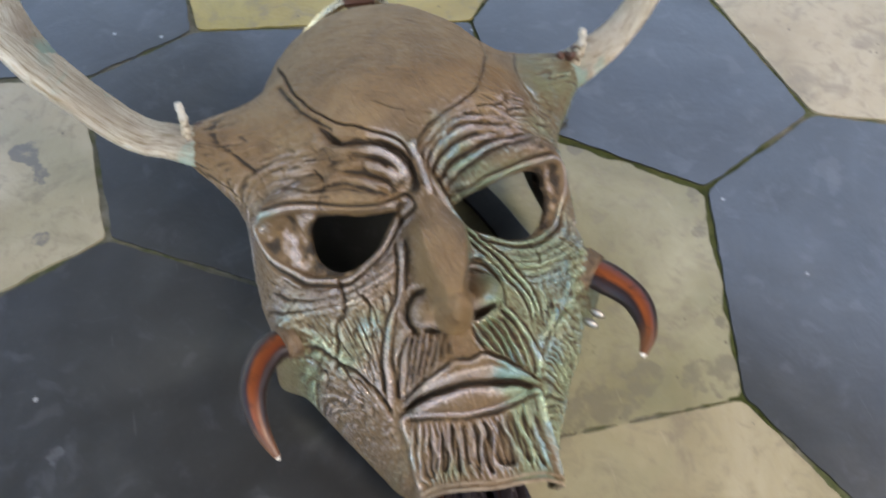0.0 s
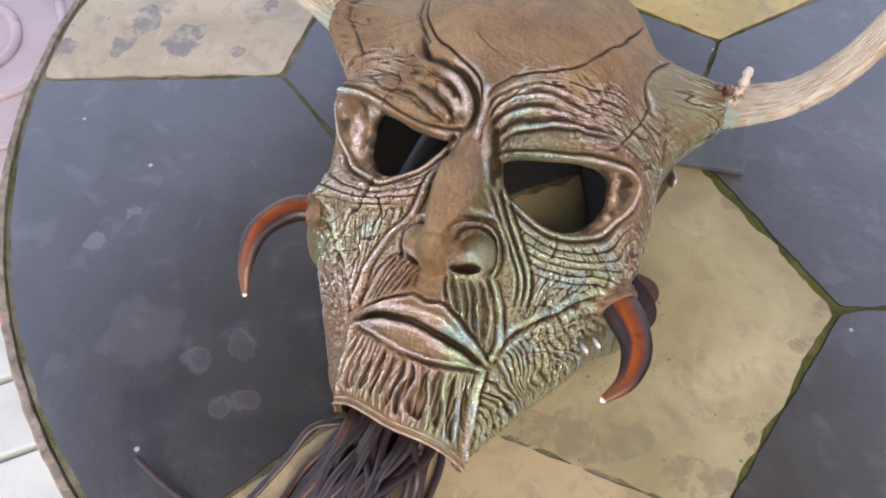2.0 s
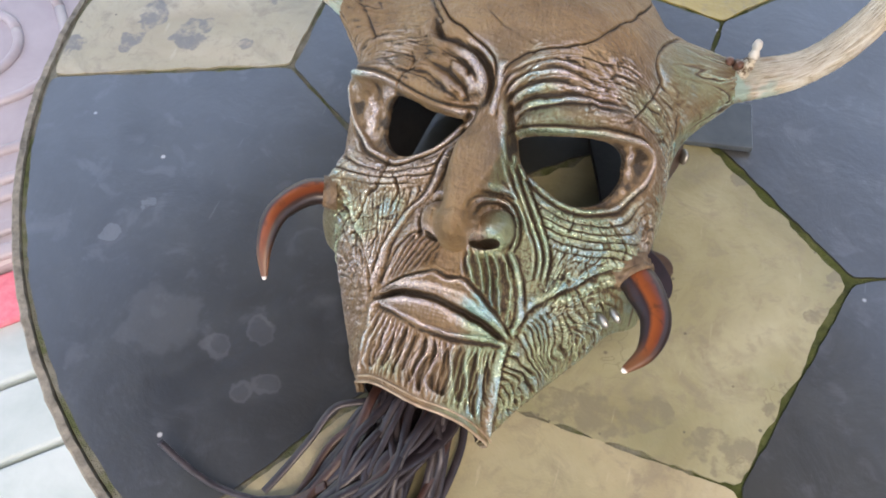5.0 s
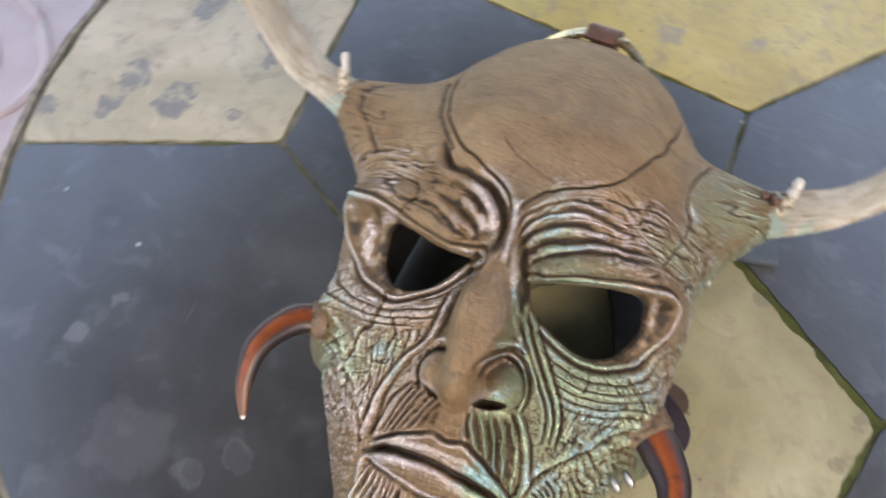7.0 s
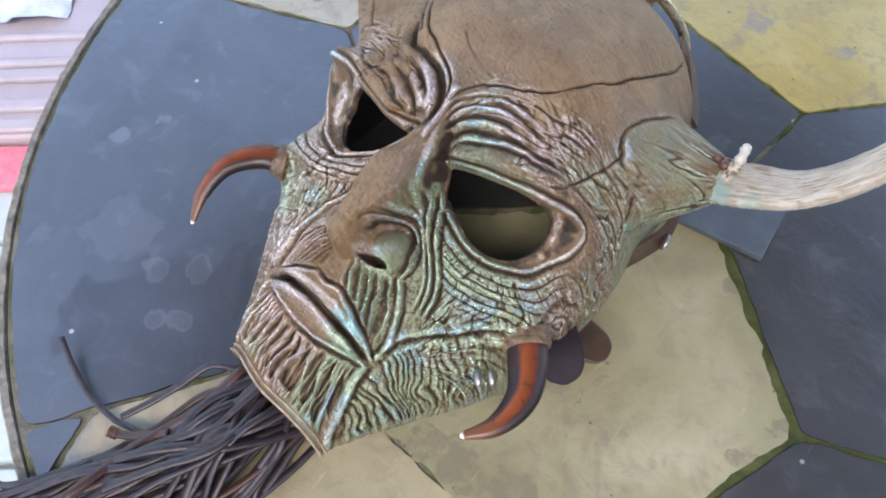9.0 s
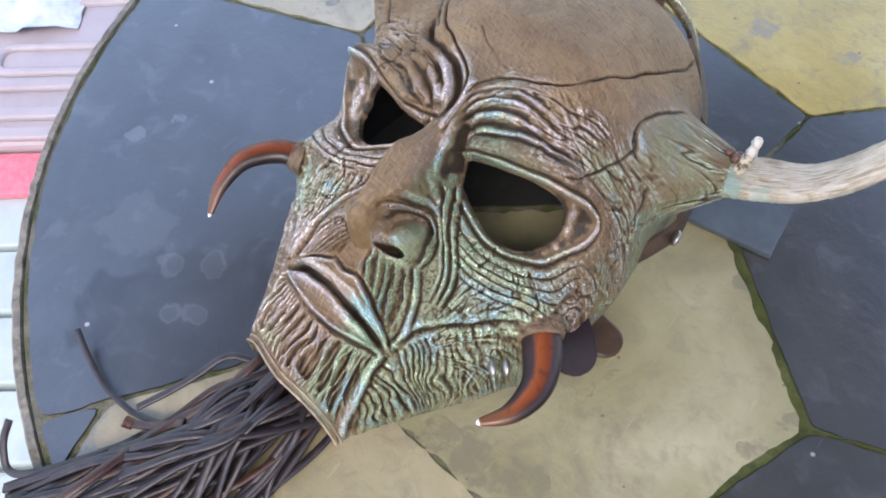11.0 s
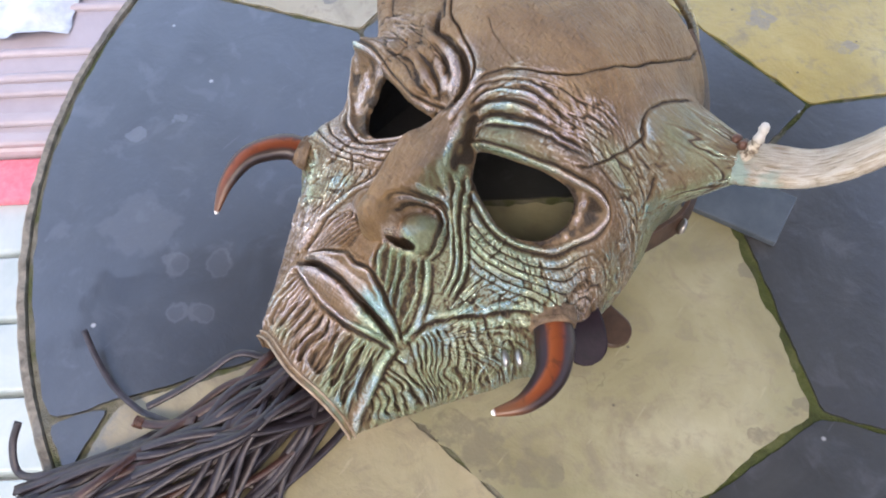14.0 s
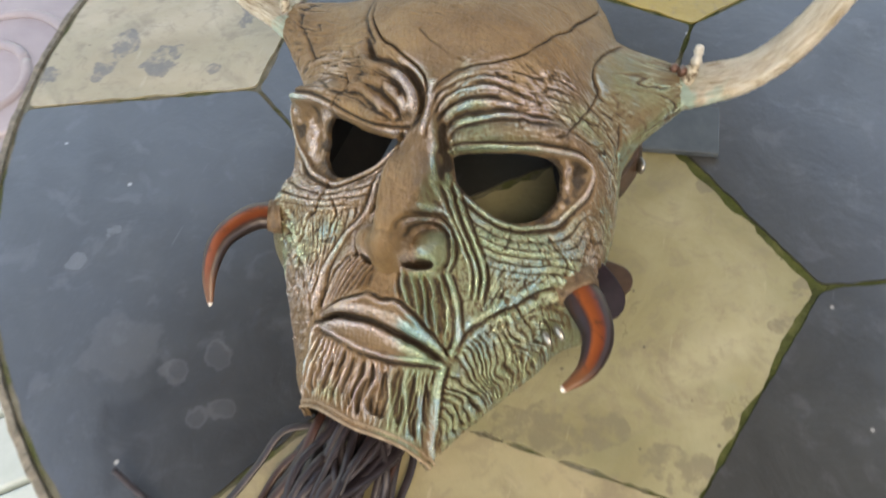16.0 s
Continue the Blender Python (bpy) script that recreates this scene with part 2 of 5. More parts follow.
def antler_material():
    k = Mat("antler", rough=0.45, spec=0.5)
    along = k.attr("along")
    vec = k.attr("round")
    n = k.node("ShaderNodeCombineXYZ", X=k.math("MULTIPLY", vec, 11.0), Y=k.math("MULTIPLY", along, 4.0))
    f = k.noise(3.0, 6, 0.75, n.outputs[0], 0.4)
    c = k.ramp(f, [(0.30, (0.17, 0.105, 0.055)), (0.39, (0.46, 0.36, 0.22)), (0.47, (0.70, 0.61, 0.45)), (0.58, (0.88, 0.83, 0.71))])
    rust = k.math("MULTIPLY", k.step(k.noise(22, 4, 0.6), 0.46, 0.62), k.step(along, 0.60, 0.15))
    c = k.mix(k.math("MULTIPLY", rust, 0.70), c, (0.27, 0.155, 0.075))
    skin = k.mix(k.step(k.noise(75, 4, 0.65), 0.42, 0.58), (0.17, 0.10, 0.055), (0.34, 0.38, 0.24))
    skin = k.mix(k.math("MULTIPLY", k.step(k.noise(48, 3, 0.5), 0.50, 0.58), 0.9), skin, (0.22, 0.52, 0.47))
    c = k.mix(k.math("MULTIPLY", k.step(along, 0.22, 0.03), 0.75), c, skin)
    c = k.mix(k.math("MULTIPLY", k.math("MULTIPLY", k.step(k.noise(34, 4, 0.6, distort=0.6), 0.52, 0.62), k.step(along, 0.75, 0.30)), 0.65), c, (0.36, 0.58, 0.50))
    k.put("Base Color", c)
    k.put("Roughness", k.math("ADD", k.math("MULTIPLY", f, 0.3), 0.25))
    b = k.bump(f, 1.0, 0.0030)
    k.bump(k.noise(260, 4, 0.7), 0.4, 0.0008, b)
    return k.m


def tine_material():
    k = Mat("pale_twig", rough=0.5, spec=0.5)
    along = k.attr("along")
    f = k.noise(420, 4, 0.65)
    c = k.mix(k.step(f, 0.40, 0.58), (0.13, 0.080, 0.045), (0.60, 0.52, 0.38))
    c = k.mix(k.step(along, 0.52, 0.70), c, (0.60, 0.56, 0.47))
    k.put("Base Color", c)
    k.bump(f, 0.7, 0.0012)
    return k.m


def claw_material():
    k = Mat("horn_claw", rough=0.34, spec=0.35)
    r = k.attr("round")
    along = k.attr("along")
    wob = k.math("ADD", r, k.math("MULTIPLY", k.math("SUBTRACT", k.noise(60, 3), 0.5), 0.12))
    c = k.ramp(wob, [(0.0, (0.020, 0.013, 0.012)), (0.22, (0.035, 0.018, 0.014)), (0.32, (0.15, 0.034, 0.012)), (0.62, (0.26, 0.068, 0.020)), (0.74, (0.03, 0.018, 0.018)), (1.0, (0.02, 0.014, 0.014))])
    c = k.mix(k.math("MULTIPLY", k.step(k.noise(130, 4, 0.65, distort=0.6), 0.50, 0.66), 0.6), c, (0.05, 0.018, 0.011))
    c = k.mix(k.step(along, 0.66, 0.92), c, (0.15, 0.062, 0.028))
    c = k.mix(k.step(along, 0.970, 0.99), c, (0.85, 0.80, 0.72))
    k.put("Base Color", c)
    k.put("Coat Weight", 0.12)
    k.put("Coat Roughness", 0.3)
    k.bump(k.noise(120, 4, 0.6), 0.25, 0.0008)
    return k.m


M_SLATE = slate_material()
M_CREAM = stone_material("cream_stone", (0.33, 0.27, 0.165), (0.43, 0.365, 0.240), (0.50, 0.44, 0.315),
                         [(-0.234, 0.102, 0.012), (-0.226, 0.112, 0.008), (-0.194, 0.151, 0.007), (-0.196, 0.106, 0.006), (-0.300, 0.073, 0.010), (-0.262, 0.112, 0.012), (-0.268, 0.085, 0.008), (-0.20, 0.17, 0.008), (-0.25, 0.18, 0.012)])
M_YELLOW = stone_material("yellow_stone", (0.34, 0.25, 0.060), (0.43, 0.33, 0.092), (0.49, 0.395, 0.145), [(0.032, 0.262, 0.009), (0.085, 0.268, 0.008), (-0.01, 0.30, 0.006)], (0.24, 0.22, 0.17))
M_SAND = stone_material("sandstone", (0.185, 0.164, 0.082), (0.280, 0.258, 0.148), (0.375, 0.352, 0.228), [(0.10, -0.06, 0.011), (0.075, -0.068, 0.014), (0.125, -0.066, 0.008), (0.055, -0.072, 0.010), (0.140, -0.068, 0.010), (0.172, 0.020, 0.007), (0.020, -0.066, 0.012), (0.160, -0.035, 0.008), (0.176, 0.046, 0.006), (0.118, 0.096, 0.006)], (0.17, 0.15, 0.10))
M_OCHRE = stone_material("ochre_stone", (0.25, 0.205, 0.115), (0.36, 0.31, 0.19), (0.45, 0.40, 0.28), [(-0.085, -0.19, 0.03)], (0.16, 0.17, 0.15))
M_GROUT = grout_material()
M_RIM = plain_material("weathered_rim", (0.060, 0.050, 0.038), (0.34, 0.30, 0.23), 0.5, 0, 110, 0.6)
M_MASK = leather_material()
M_ANTLER = antler_material()
M_TINE = tine_material()
M_EDGE = plain_material("pale_leather_edge", (0.20, 0.13, 0.075), (0.48, 0.38, 0.27), 0.38, 0.15, 140, 0.4)
M_CUFF = plain_material("wrinkled_cuff_leather", (0.060, 0.034, 0.018), (0.27, 0.18, 0.10), 0.42, 0.1, 150, 0.9)
M_CLAW = claw_material()
M_CORD = plain_material("dark_lacing", (0.012, 0.0095, 0.0115), (0.036, 0.028, 0.033), 0.42, 0, 160, 0.25, spec=0.5)
M_CORD_RED = plain_material("red_brown_lacing", (0.022, 0.010, 0.008), (0.060, 0.024, 0.017), 0.42, 0, 160, 0.25)
M_STRAP = plain_material("brown_strap_leather", (0.060, 0.026, 0.016), (0.16, 0.075, 0.045), 0.42, 0, 120, 0.3)
M_STRAP_DARK = plain_material("dark_purple_strap_leather", (0.007, 0.004, 0.006), (0.020, 0.010, 0.015), 0.55, 0, 120, 0.2, spec=0.3)
M_STRAP_BROWN = plain_material("dark_brown_strap_leather", (0.030, 0.017, 0.010), (0.080, 0.046, 0.028), 0.45, 0, 120, 0.3)
M_BLACK = plain_material("black_leather", (0.006, 0.006, 0.006), (0.018, 0.016, 0.015), 0.5, 0, 120, 0.3)
M_BRASS = plain_material("worn_brass", (0.55, 0.45, 0.27), (0.86, 0.78, 0.58), 0.28, 1.0, 80, 0.1)
M_SILVER = plain_material("silver", (0.30, 0.29, 0.26), (0.50, 0.48, 0.44), 0.45, 1.0, 90, 0.1)
M_CARD = plain_material("blue_grey_slate_chip", (0.045, 0.060, 0.072), (0.075, 0.095, 0.11), 0.5, 0, 60, 0.1)
M_BENCH = plain_material("pale_green_paint", (0.36, 0.44, 0.43), (0.50, 0.57, 0.56), 0.45, 0, 14, 0.1)
M_RED = plain_material("pink_red_cloth", (0.68, 0.15, 0.21), (0.80, 0.25, 0.30), 0.8, 0, 120, 0.4)
M_TRAY = plain_material("mauve_plastic", (0.36, 0.31, 0.325), (0.46, 0.41, 0.425), 0.4, 0, 12, 0.05)
M_WHITE = plain_material("white_plastic", (0.40, 0.46, 0.53), (0.74, 0.79, 0.84), 0.5, 0, 30, 0.3)
M_FLOOR = plain_material("concrete_floor", (0.22, 0.21, 0.19), (0.38, 0.37, 0.34), 0.8, 0, 6, 0.4)
M_CEIL = plain_material("dark_stained_boards", (0.05, 0.035, 0.025), (0.11, 0.08, 0.055), 0.6, 0, 8, 0.3, (1, 8, 1))
M_STUCCO = plain_material("brown_stucco", (0.10, 0.075, 0.055), (0.17, 0.13, 0.10), 0.85, 0, 6, 0.4)
M_WALL = plain_material("plaster_wall", (0.45, 0.42, 0.38), (0.58, 0.55, 0.50), 0.85, 0, 5, 0.3)


# ---- mesh helpers ----
def mesh_from(name, verts, faces, smooth=True):
    me = bpy.data.meshes.new(name)
    if isinstance(faces, np.ndarray):
        me.vertices.add(len(verts))
        me.vertices.foreach_set("co", np.asarray(verts, np.float32).ravel())
        me.loops.add(faces.size)
        me.loops.foreach_set("vertex_index", faces.astype(np.int32).ravel())
        me.polygons.add(len(faces))
        me.polygons.foreach_set("loop_start", np.arange(0, faces.size, faces.shape[1], dtype=np.int32))
    else:
        me.from_pydata([tuple(map(float, v)) for v in verts], [], [tuple(map(int, q)) for q in faces])
    me.polygons.foreach_set("use_smooth", [smooth] * len(me.polygons))
    me.update(calc_edges=True)
    me.validate()
    return me


def place(name, me, material, parent=None, label=""):
    me.materials.append(material)
    ob = new(name, me)
    ob.parent = parent
    if label:
        tagged(ob, label)
    return ob


def part(name, bm, material, parent=None, label="", smooth=True):
    me = bpy.data.meshes.new(name)
    for f in bm.faces:
        f.smooth = smooth
    bm.to_mesh(me)
    bm.free()
    return place(name, me, material, parent, label)


def thing(name, label, category, at=(0, 0, 0), kind="", group=""):
    ob = new(name)
    ob.location = at
    ob.empty_display_size = 0.02
    return tagged(ob, label, category, group, kind)


def spline(points, n=16):
    """Catmull-Rom through the points."""
    c = np.array(points, float)
    p = np.vstack([2 * c[0] - c[1], c, 2 * c[-1] - c[-2]])
    t = np.linspace(0, 1, n, endpoint=False)[:, None]
    out = [0.5 * (2 * b + (d - a) * t + (2 * a - 5 * b + 4 * d - e) * t * t + (3 * b - a - 3 * d + e) * t**3) for a, b, d, e in zip(p, p[1:], p[2:], p[3:])]
    return np.vstack(out + [p[-2:-1]])


def frames(path):
    """Tangent, normal and binormal along a path, turning as little as possible."""
    t = np.gradient(path, axis=0)
    t /= np.linalg.norm(t, axis=1)[:, None] + 1e-12
    up = np.array([0, 0, 1.0]) if abs(t[0][2]) < 0.9 else np.array([1.0, 0, 0])
    ns = []
    n = up - t[0] * (up @ t[0])
    for k in t:
        n = n - k * (n @ k)
        n /= np.linalg.norm(n) + 1e-12
        ns.append(n.copy())
    ns = np.array(ns)
    return t, ns, np.cross(t, ns)


def tube(name, path, radius, sides=14, flat=1.0, wob=0.0, seed=0, tip=True, square=False):
    """A closed tube mesh; radius: one value a point; flat: height of the section to its width."""
    path = np.asarray(path, float)
    radius = np.broadcast_to(np.asarray(radius, float), (len(path),))
    _, n, b = frames(path)
    a = np.linspace(0, 2 * np.pi, sides, endpoint=False)
    ca, sa = np.cos(a), np.sin(a)
    if square:
        s = np.maximum(np.abs(ca), np.abs(sa)) ** 0.75
        ca, sa = ca / s, sa / s
    rng = np.random.default_rng(seed)
    verts, faces, al, ro = [], [], [], []
    for i, p in enumerate(path):
        r = radius[i] * (1 + wob * (rng.random(sides) - 0.5))
        verts.append(p + (b[i] * (ca * r)[:, None] + n[i] * (sa * r * flat)[:, None]))
        al += [i / (len(path) - 1)] * sides
        ro += list(0.5 + 0.5 * np.cos(a))
    verts = np.vstack(verts)
    m = len(path)
    for i in range(m - 1):
        for j in range(sides):
            k = (j + 1) % sides
            faces.append((i * sides + j, i * sides + k, (i + 1) * sides + k, (i + 1) * sides + j))
    faces.append(tuple(range(sides))[::-1])
    faces.append(tuple((m - 1) * sides + j for j in range(sides)))
    me = mesh_from(name, verts, faces)
    for key, vals in (("along", al), ("round", ro)):
        me.attributes.new(key, "FLOAT", "POINT").data.foreach_set("value", np.array(vals, np.float32))
    return me


def block(bm, size, at=(0, 0, 0), turn=(0, 0, 0), bevel=0.002, seg=2):
    r = bmesh.ops.create_cube(bm, size=1, matrix=pose(*at, *turn) @ Matrix.Diagonal((*size, 1)))
    if bevel:
        es = list({e for v in r["verts"] for e in v.link_edges})
        bmesh.ops.bevel(bm, geom=es, offset=bevel, segments=seg, affect="EDGES", profile=0.5)


def blob(bm, at, r, squash=(1, 1, 1), turn=(0, 0, 0), seg=16):
    bmesh.ops.create_uvsphere(bm, u_segments=seg, v_segments=seg // 2, radius=r, matrix=pose(*at, *turn) @ Matrix.Diagonal((*squash, 1)))


# ---- value noise for relief ----
def vnoise(x, y, seed=0):
    """Smooth value noise, -1 to 1, over arrays."""
    xi, yi = np.floor(x).astype(np.int64), np.floor(y).astype(np.int64)
    fx, fy = x - xi, y - yi
    fx, fy = fx * fx * (3 - 2 * fx), fy * fy * (3 - 2 * fy)

    def at(i, j):
        h = (i * 374761393 + j * 668265263 + seed * 974634777) & 0xFFFFFFFF
        h = ((h ^ (h >> 13)) * 1274126177) & 0xFFFFFFFF
        return ((h ^ (h >> 16)) & 0xFFFF) / 32767.5 - 1

    a, b, c, d = at(xi, yi), at(xi + 1, yi), at(xi, yi + 1), at(xi + 1, yi + 1)
    return (a * (1 - fx) + b * fx) * (1 - fy) + (c * (1 - fx) + d * fx) * fy


def fbm(x, y, seed=0, octaves=3):
    return sum(vnoise(x * 2**k, y * 2**k, seed + k) * 0.5**k for k in range(octaves)) / 1.6


def smooth(v, low, high):
    t = np.clip((v - low) / (high - low), 0, 1)
    return t * t * (3 - 2 * t)


# ---- table ----
TABLE_C, TABLE_R = Vector((0.0550, 0.1446)), 0.3745
table = thing("round_table", "round patio table topped with slate and sandstone slabs in mossy joints", "table", (TABLE_C.x, TABLE_C.y, -0.72))


def disc(bm, r, z, depth, sides=160, bevel=0.0):
    ring = [bm.verts.new((TABLE_C.x + r * math.cos(a), TABLE_C.y + r * math.sin(a), z)) for a in np.linspace(0, 2 * np.pi, sides, endpoint=False)]
    f = bm.faces.new(ring)
    ex = bmesh.ops.extrude_face_region(bm, geom=[f])
    for v in ex["geom"]:
        if isinstance(v, bmesh.types.BMVert):
            v.co.z -= depth
    bmesh.ops.recalc_face_normals(bm, faces=bm.faces)


def on_table(ob):
    ob.parent = table
    ob.matrix_parent_inverse = Matrix.Translation(table.location).inverted()
    return ob


bm = bmesh.new()
disc(bm, TABLE_R - 0.004, -0.0014, 0.030)
on_table(part("mortar_bed", bm, M_GROUT, None, "greenish mossy mortar", smooth=False))
# rim band: a lathed section, uneven on top
rim_v, rim_f = [], []
SEG = 420
for i, a in enumerate(np.linspace(0, 2 * np.pi, SEG, endpoint=False)):
    lump = 0.0003 * float(vnoise(np.array(a * 40), np.array(0.0), 5)) + 0.0003 * float(vnoise(np.array(a * 150), np.array(3.0), 6))
    for r, z in ((-0.0035, -0.003), (-0.0028, 0.0001), (0.0006, 0.0004), (0.0016, -0.0008), (0.0018, -0.036), (-0.0035, -0.036)):
        rr = TABLE_R + r + lump
        rim_v.append((TABLE_C.x + rr * math.cos(a), TABLE_C.y + rr * math.sin(a), z + lump))
    for j in range(6):
        rim_f.append((i * 6 + j, ((i + 1) % SEG) * 6 + j, ((i + 1) % SEG) * 6 + (j + 1) % 6, i * 6 + (j + 1) % 6))
on_table(place("rim", mesh_from("rim", rim_v, rim_f, False), M_RIM, None, "weathered grey metal edge band"))
# pedestal
bm = bmesh.new()
prof = [(0.03, -0.03), (0.16, -0.034), (0.15, -0.05), (0.05, -0.07), (0.035, -0.12), (0.033, -0.55), (0.05, -0.60), (0.18, -0.69), (0.20, -0.72)]
rows = [[bm.verts.new((TABLE_C.x + r * math.cos(a), TABLE_C.y + r * math.sin(a), z)) for a in np.linspace(0, 2 * np.pi, 40, endpoint=False)] for r, z in prof]
for a, b in zip(rows, rows[1:]):
    for j in range(40):
        bm.faces.new((a[j], a[(j + 1) % 40], b[(j + 1) % 40], b[j]))
bm.faces.new(rows[-1])
bmesh.ops.recalc_face_normals(bm, faces=bm.faces)
on_table(part("pedestal", bm, M_RIM, None, "grey metal table pedestal"))

# corners shared by the slabs
P1, P2, P3, P4 = (-0.159, 0.097), (-0.164, 0.223), (-0.092, 0.250), (0.090, 0.216)
P6, P7, P8, P9 = (0.185, 0.045), (0.277, 0.083), (0.145, -0.083), (-0.022, -0.074)
P10, P12 = (0.084, 0.128), (-0.042, 0.018)
W1, W2, N1, Q1, E1, S1, S2 = (-0.40, 0.006), (-0.42, 0.283), (-0.096, 0.65), (0.235, 0.376), (0.55, -0.030), (-0.140, -0.262), (0.245, -0.320)
A1, B1 = (-0.0785, -0.1640), (-0.0420, -0.2700)
SLABS = [
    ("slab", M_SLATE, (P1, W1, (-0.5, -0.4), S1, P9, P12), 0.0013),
    ("slab", M_CREAM, (P1, P2, W2, (-0.6, 0.15), W1), 0.0013),
    ("slab", M_SLATE, (P2, P3, N1, (-0.5, 0.6), W2), 0.0013),
    ("slab", M_YELLOW, (P3, P4, Q1, (0.23, 0.7), N1), 0.0013),
    ("slab", M_SLATE, (P1, P12, P10, P4, P3, P2), 0.0013),
    ("slab", M_SLATE, (P4, P10, P6, P7, Q1), 0.0013),
    ("slab", M_CREAM, (P7, E1, (0.7, 0.6), (0.23, 0.7), Q1), 0.0015),
    ("slab", M_SLATE, (P7, P6, P8, S2, (0.7, -0.4), E1), 0.0013),
    ("slab", M_SAND, (P6, P10, P12, (-0.0228, -0.0778), (0.1465, -0.0868)), 0.0020),
    ("slab", M_OCHRE, (P8, P9, A1, B1, (0.05, -0.5), S2), 0.0016),
    ("slab", M_SLATE, (A1, S1, (-0.12, -0.40), B1), 0.0010),
]


def clip(poly, inside, cut):
    out = []
    for a, b in zip(poly, poly[1:] + poly[:1]):
        ia, ib = inside(a), inside(b)
        if ia:
            out.append(a)
        if ia != ib:
            out.append(cut(a, b))
    return out


def inset_disc(poly, gap):
    """The convex outline moved in by gap and cut by the table's round edge."""
    p = [Vector(q) for q in poly]
    area = sum(a.x * b.y - b.x * a.y for a, b in zip(p, p[1:] + p[:1]))
    if area < 0:
        p = p[::-1]
    edges = [((b - a).normalized(), a) for a, b in zip(p, p[1:] + p[:1])]
    r = TABLE_R - 0.0068
    big = [TABLE_C + Vector((r * math.cos(t), r * math.sin(t))) for t in np.linspace(0, 2 * np.pi, 240, endpoint=False)]
    for d, a in edges:
        n = Vector((-d.y, d.x))
        o = a + n * gap
        side = lambda q, n=n, o=o: (q - o).dot(n) > 0
        cross = lambda q, w, n=n, o=o: q + (w - q) * ((o - q).dot(n) / (w - q).dot(n))
        big = clip(big, side, cross)
        if not big:
            return []
    return big


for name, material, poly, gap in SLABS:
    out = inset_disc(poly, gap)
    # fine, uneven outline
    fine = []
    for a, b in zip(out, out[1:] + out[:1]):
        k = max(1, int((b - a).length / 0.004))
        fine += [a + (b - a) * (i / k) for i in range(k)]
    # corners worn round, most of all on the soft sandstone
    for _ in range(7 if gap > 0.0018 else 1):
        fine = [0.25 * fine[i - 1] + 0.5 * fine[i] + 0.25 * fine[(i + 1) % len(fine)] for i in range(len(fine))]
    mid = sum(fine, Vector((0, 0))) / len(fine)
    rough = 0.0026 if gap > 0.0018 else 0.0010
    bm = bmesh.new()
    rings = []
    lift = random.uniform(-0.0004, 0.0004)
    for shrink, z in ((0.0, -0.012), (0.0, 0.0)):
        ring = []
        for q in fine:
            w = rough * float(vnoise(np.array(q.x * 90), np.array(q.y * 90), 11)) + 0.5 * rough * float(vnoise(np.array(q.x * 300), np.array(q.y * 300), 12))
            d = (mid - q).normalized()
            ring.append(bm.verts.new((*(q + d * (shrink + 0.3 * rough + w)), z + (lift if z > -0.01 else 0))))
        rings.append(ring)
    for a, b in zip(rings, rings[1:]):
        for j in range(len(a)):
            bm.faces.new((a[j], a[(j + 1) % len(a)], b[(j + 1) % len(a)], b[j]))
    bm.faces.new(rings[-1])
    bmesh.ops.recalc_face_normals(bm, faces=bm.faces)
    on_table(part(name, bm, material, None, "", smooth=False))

# ---- mask shell ----
# rows along the face: y, crown height, half width at its left and right, rim height, squareness
FACE = np.array([
    (-0.108, 0.047, 0.028, 0.032, 0.021, 2.5), (-0.090, 0.055, 0.037, 0.041, 0.018, 2.6), (-0.070, 0.064, 0.048, 0.051, 0.016, 2.6),
    (-0.050, 0.074, 0.062, 0.062, 0.017, 2.7), (-0.025, 0.086, 0.074, 0.075, 0.017, 2.8), (0.000, 0.101, 0.079, 0.081, 0.020, 2.8),
    (0.020, 0.119, 0.080, 0.083, 0.020, 2.8), (0.040, 0.130, 0.079, 0.082, 0.020, 2.7), (0.060, 0.133, 0.077, 0.080, 0.022, 2.6),
    (0.085, 0.128, 0.075, 0.077, 0.025, 2.4), (0.110, 0.118, 0.068, 0.069, 0.029, 2.2), (0.135, 0.102, 0.057, 0.058, 0.033, 2.1),
    (0.150, 0.087, 0.044, 0.045, 0.037, 2.0), (0.162, 0.066, 0.026, 0.027, 0.041, 2.0), (0.170, 0.050, 0.006, 0.006, 0.044, 2.0)])


def face_row(y):
    ys = np.linspace(-0.14, 0.19, 661)
    k = np.exp(-np.linspace(-2.5, 2.5, 41) ** 2)
    k /= k.sum()
    return [np.interp(y, ys, np.convolve(np.pad(np.interp(ys, FACE[:, 0], FACE[:, i]), 20, "edge"), k, "valid")) for i in range(1, 6)]


NU, NV = 680, 860
vs = np.concatenate([np.linspace(-0.1085, 0.12, 690), np.linspace(0.12, 0.1695, 171)[1:]])
crown, wl, wr, rim, sq = face_row(vs)
grid = np.zeros((NV, NU, 3))
th = np.linspace(-np.pi / 2, np.pi / 2, 1201)
for i in range(NV):
    e = 2 / sq[i]
    px = np.sign(np.sin(th)) * np.abs(np.sin(th)) ** e * np.where(th > 0, wl[i], wr[i])
    pz = rim[i] + (crown[i] - rim[i]) * np.abs(np.cos(th)) ** e
    s = np.concatenate([[0], np.cumsum(np.hypot(np.diff(px), np.diff(pz)))])
    at = np.linspace(0, s[-1], NU)
    grid[i, :, 0], grid[i, :, 1], grid[i, :, 2] = np.interp(at, s, px), vs[i], np.interp(at, s, pz)


def grid_normals(g):
    du, dv = np.gradient(g, axis=1), np.gradient(g, axis=0)
    n = np.cross(du, dv)
    return n / (np.linalg.norm(n, axis=2, keepdims=True) + 1e-12)


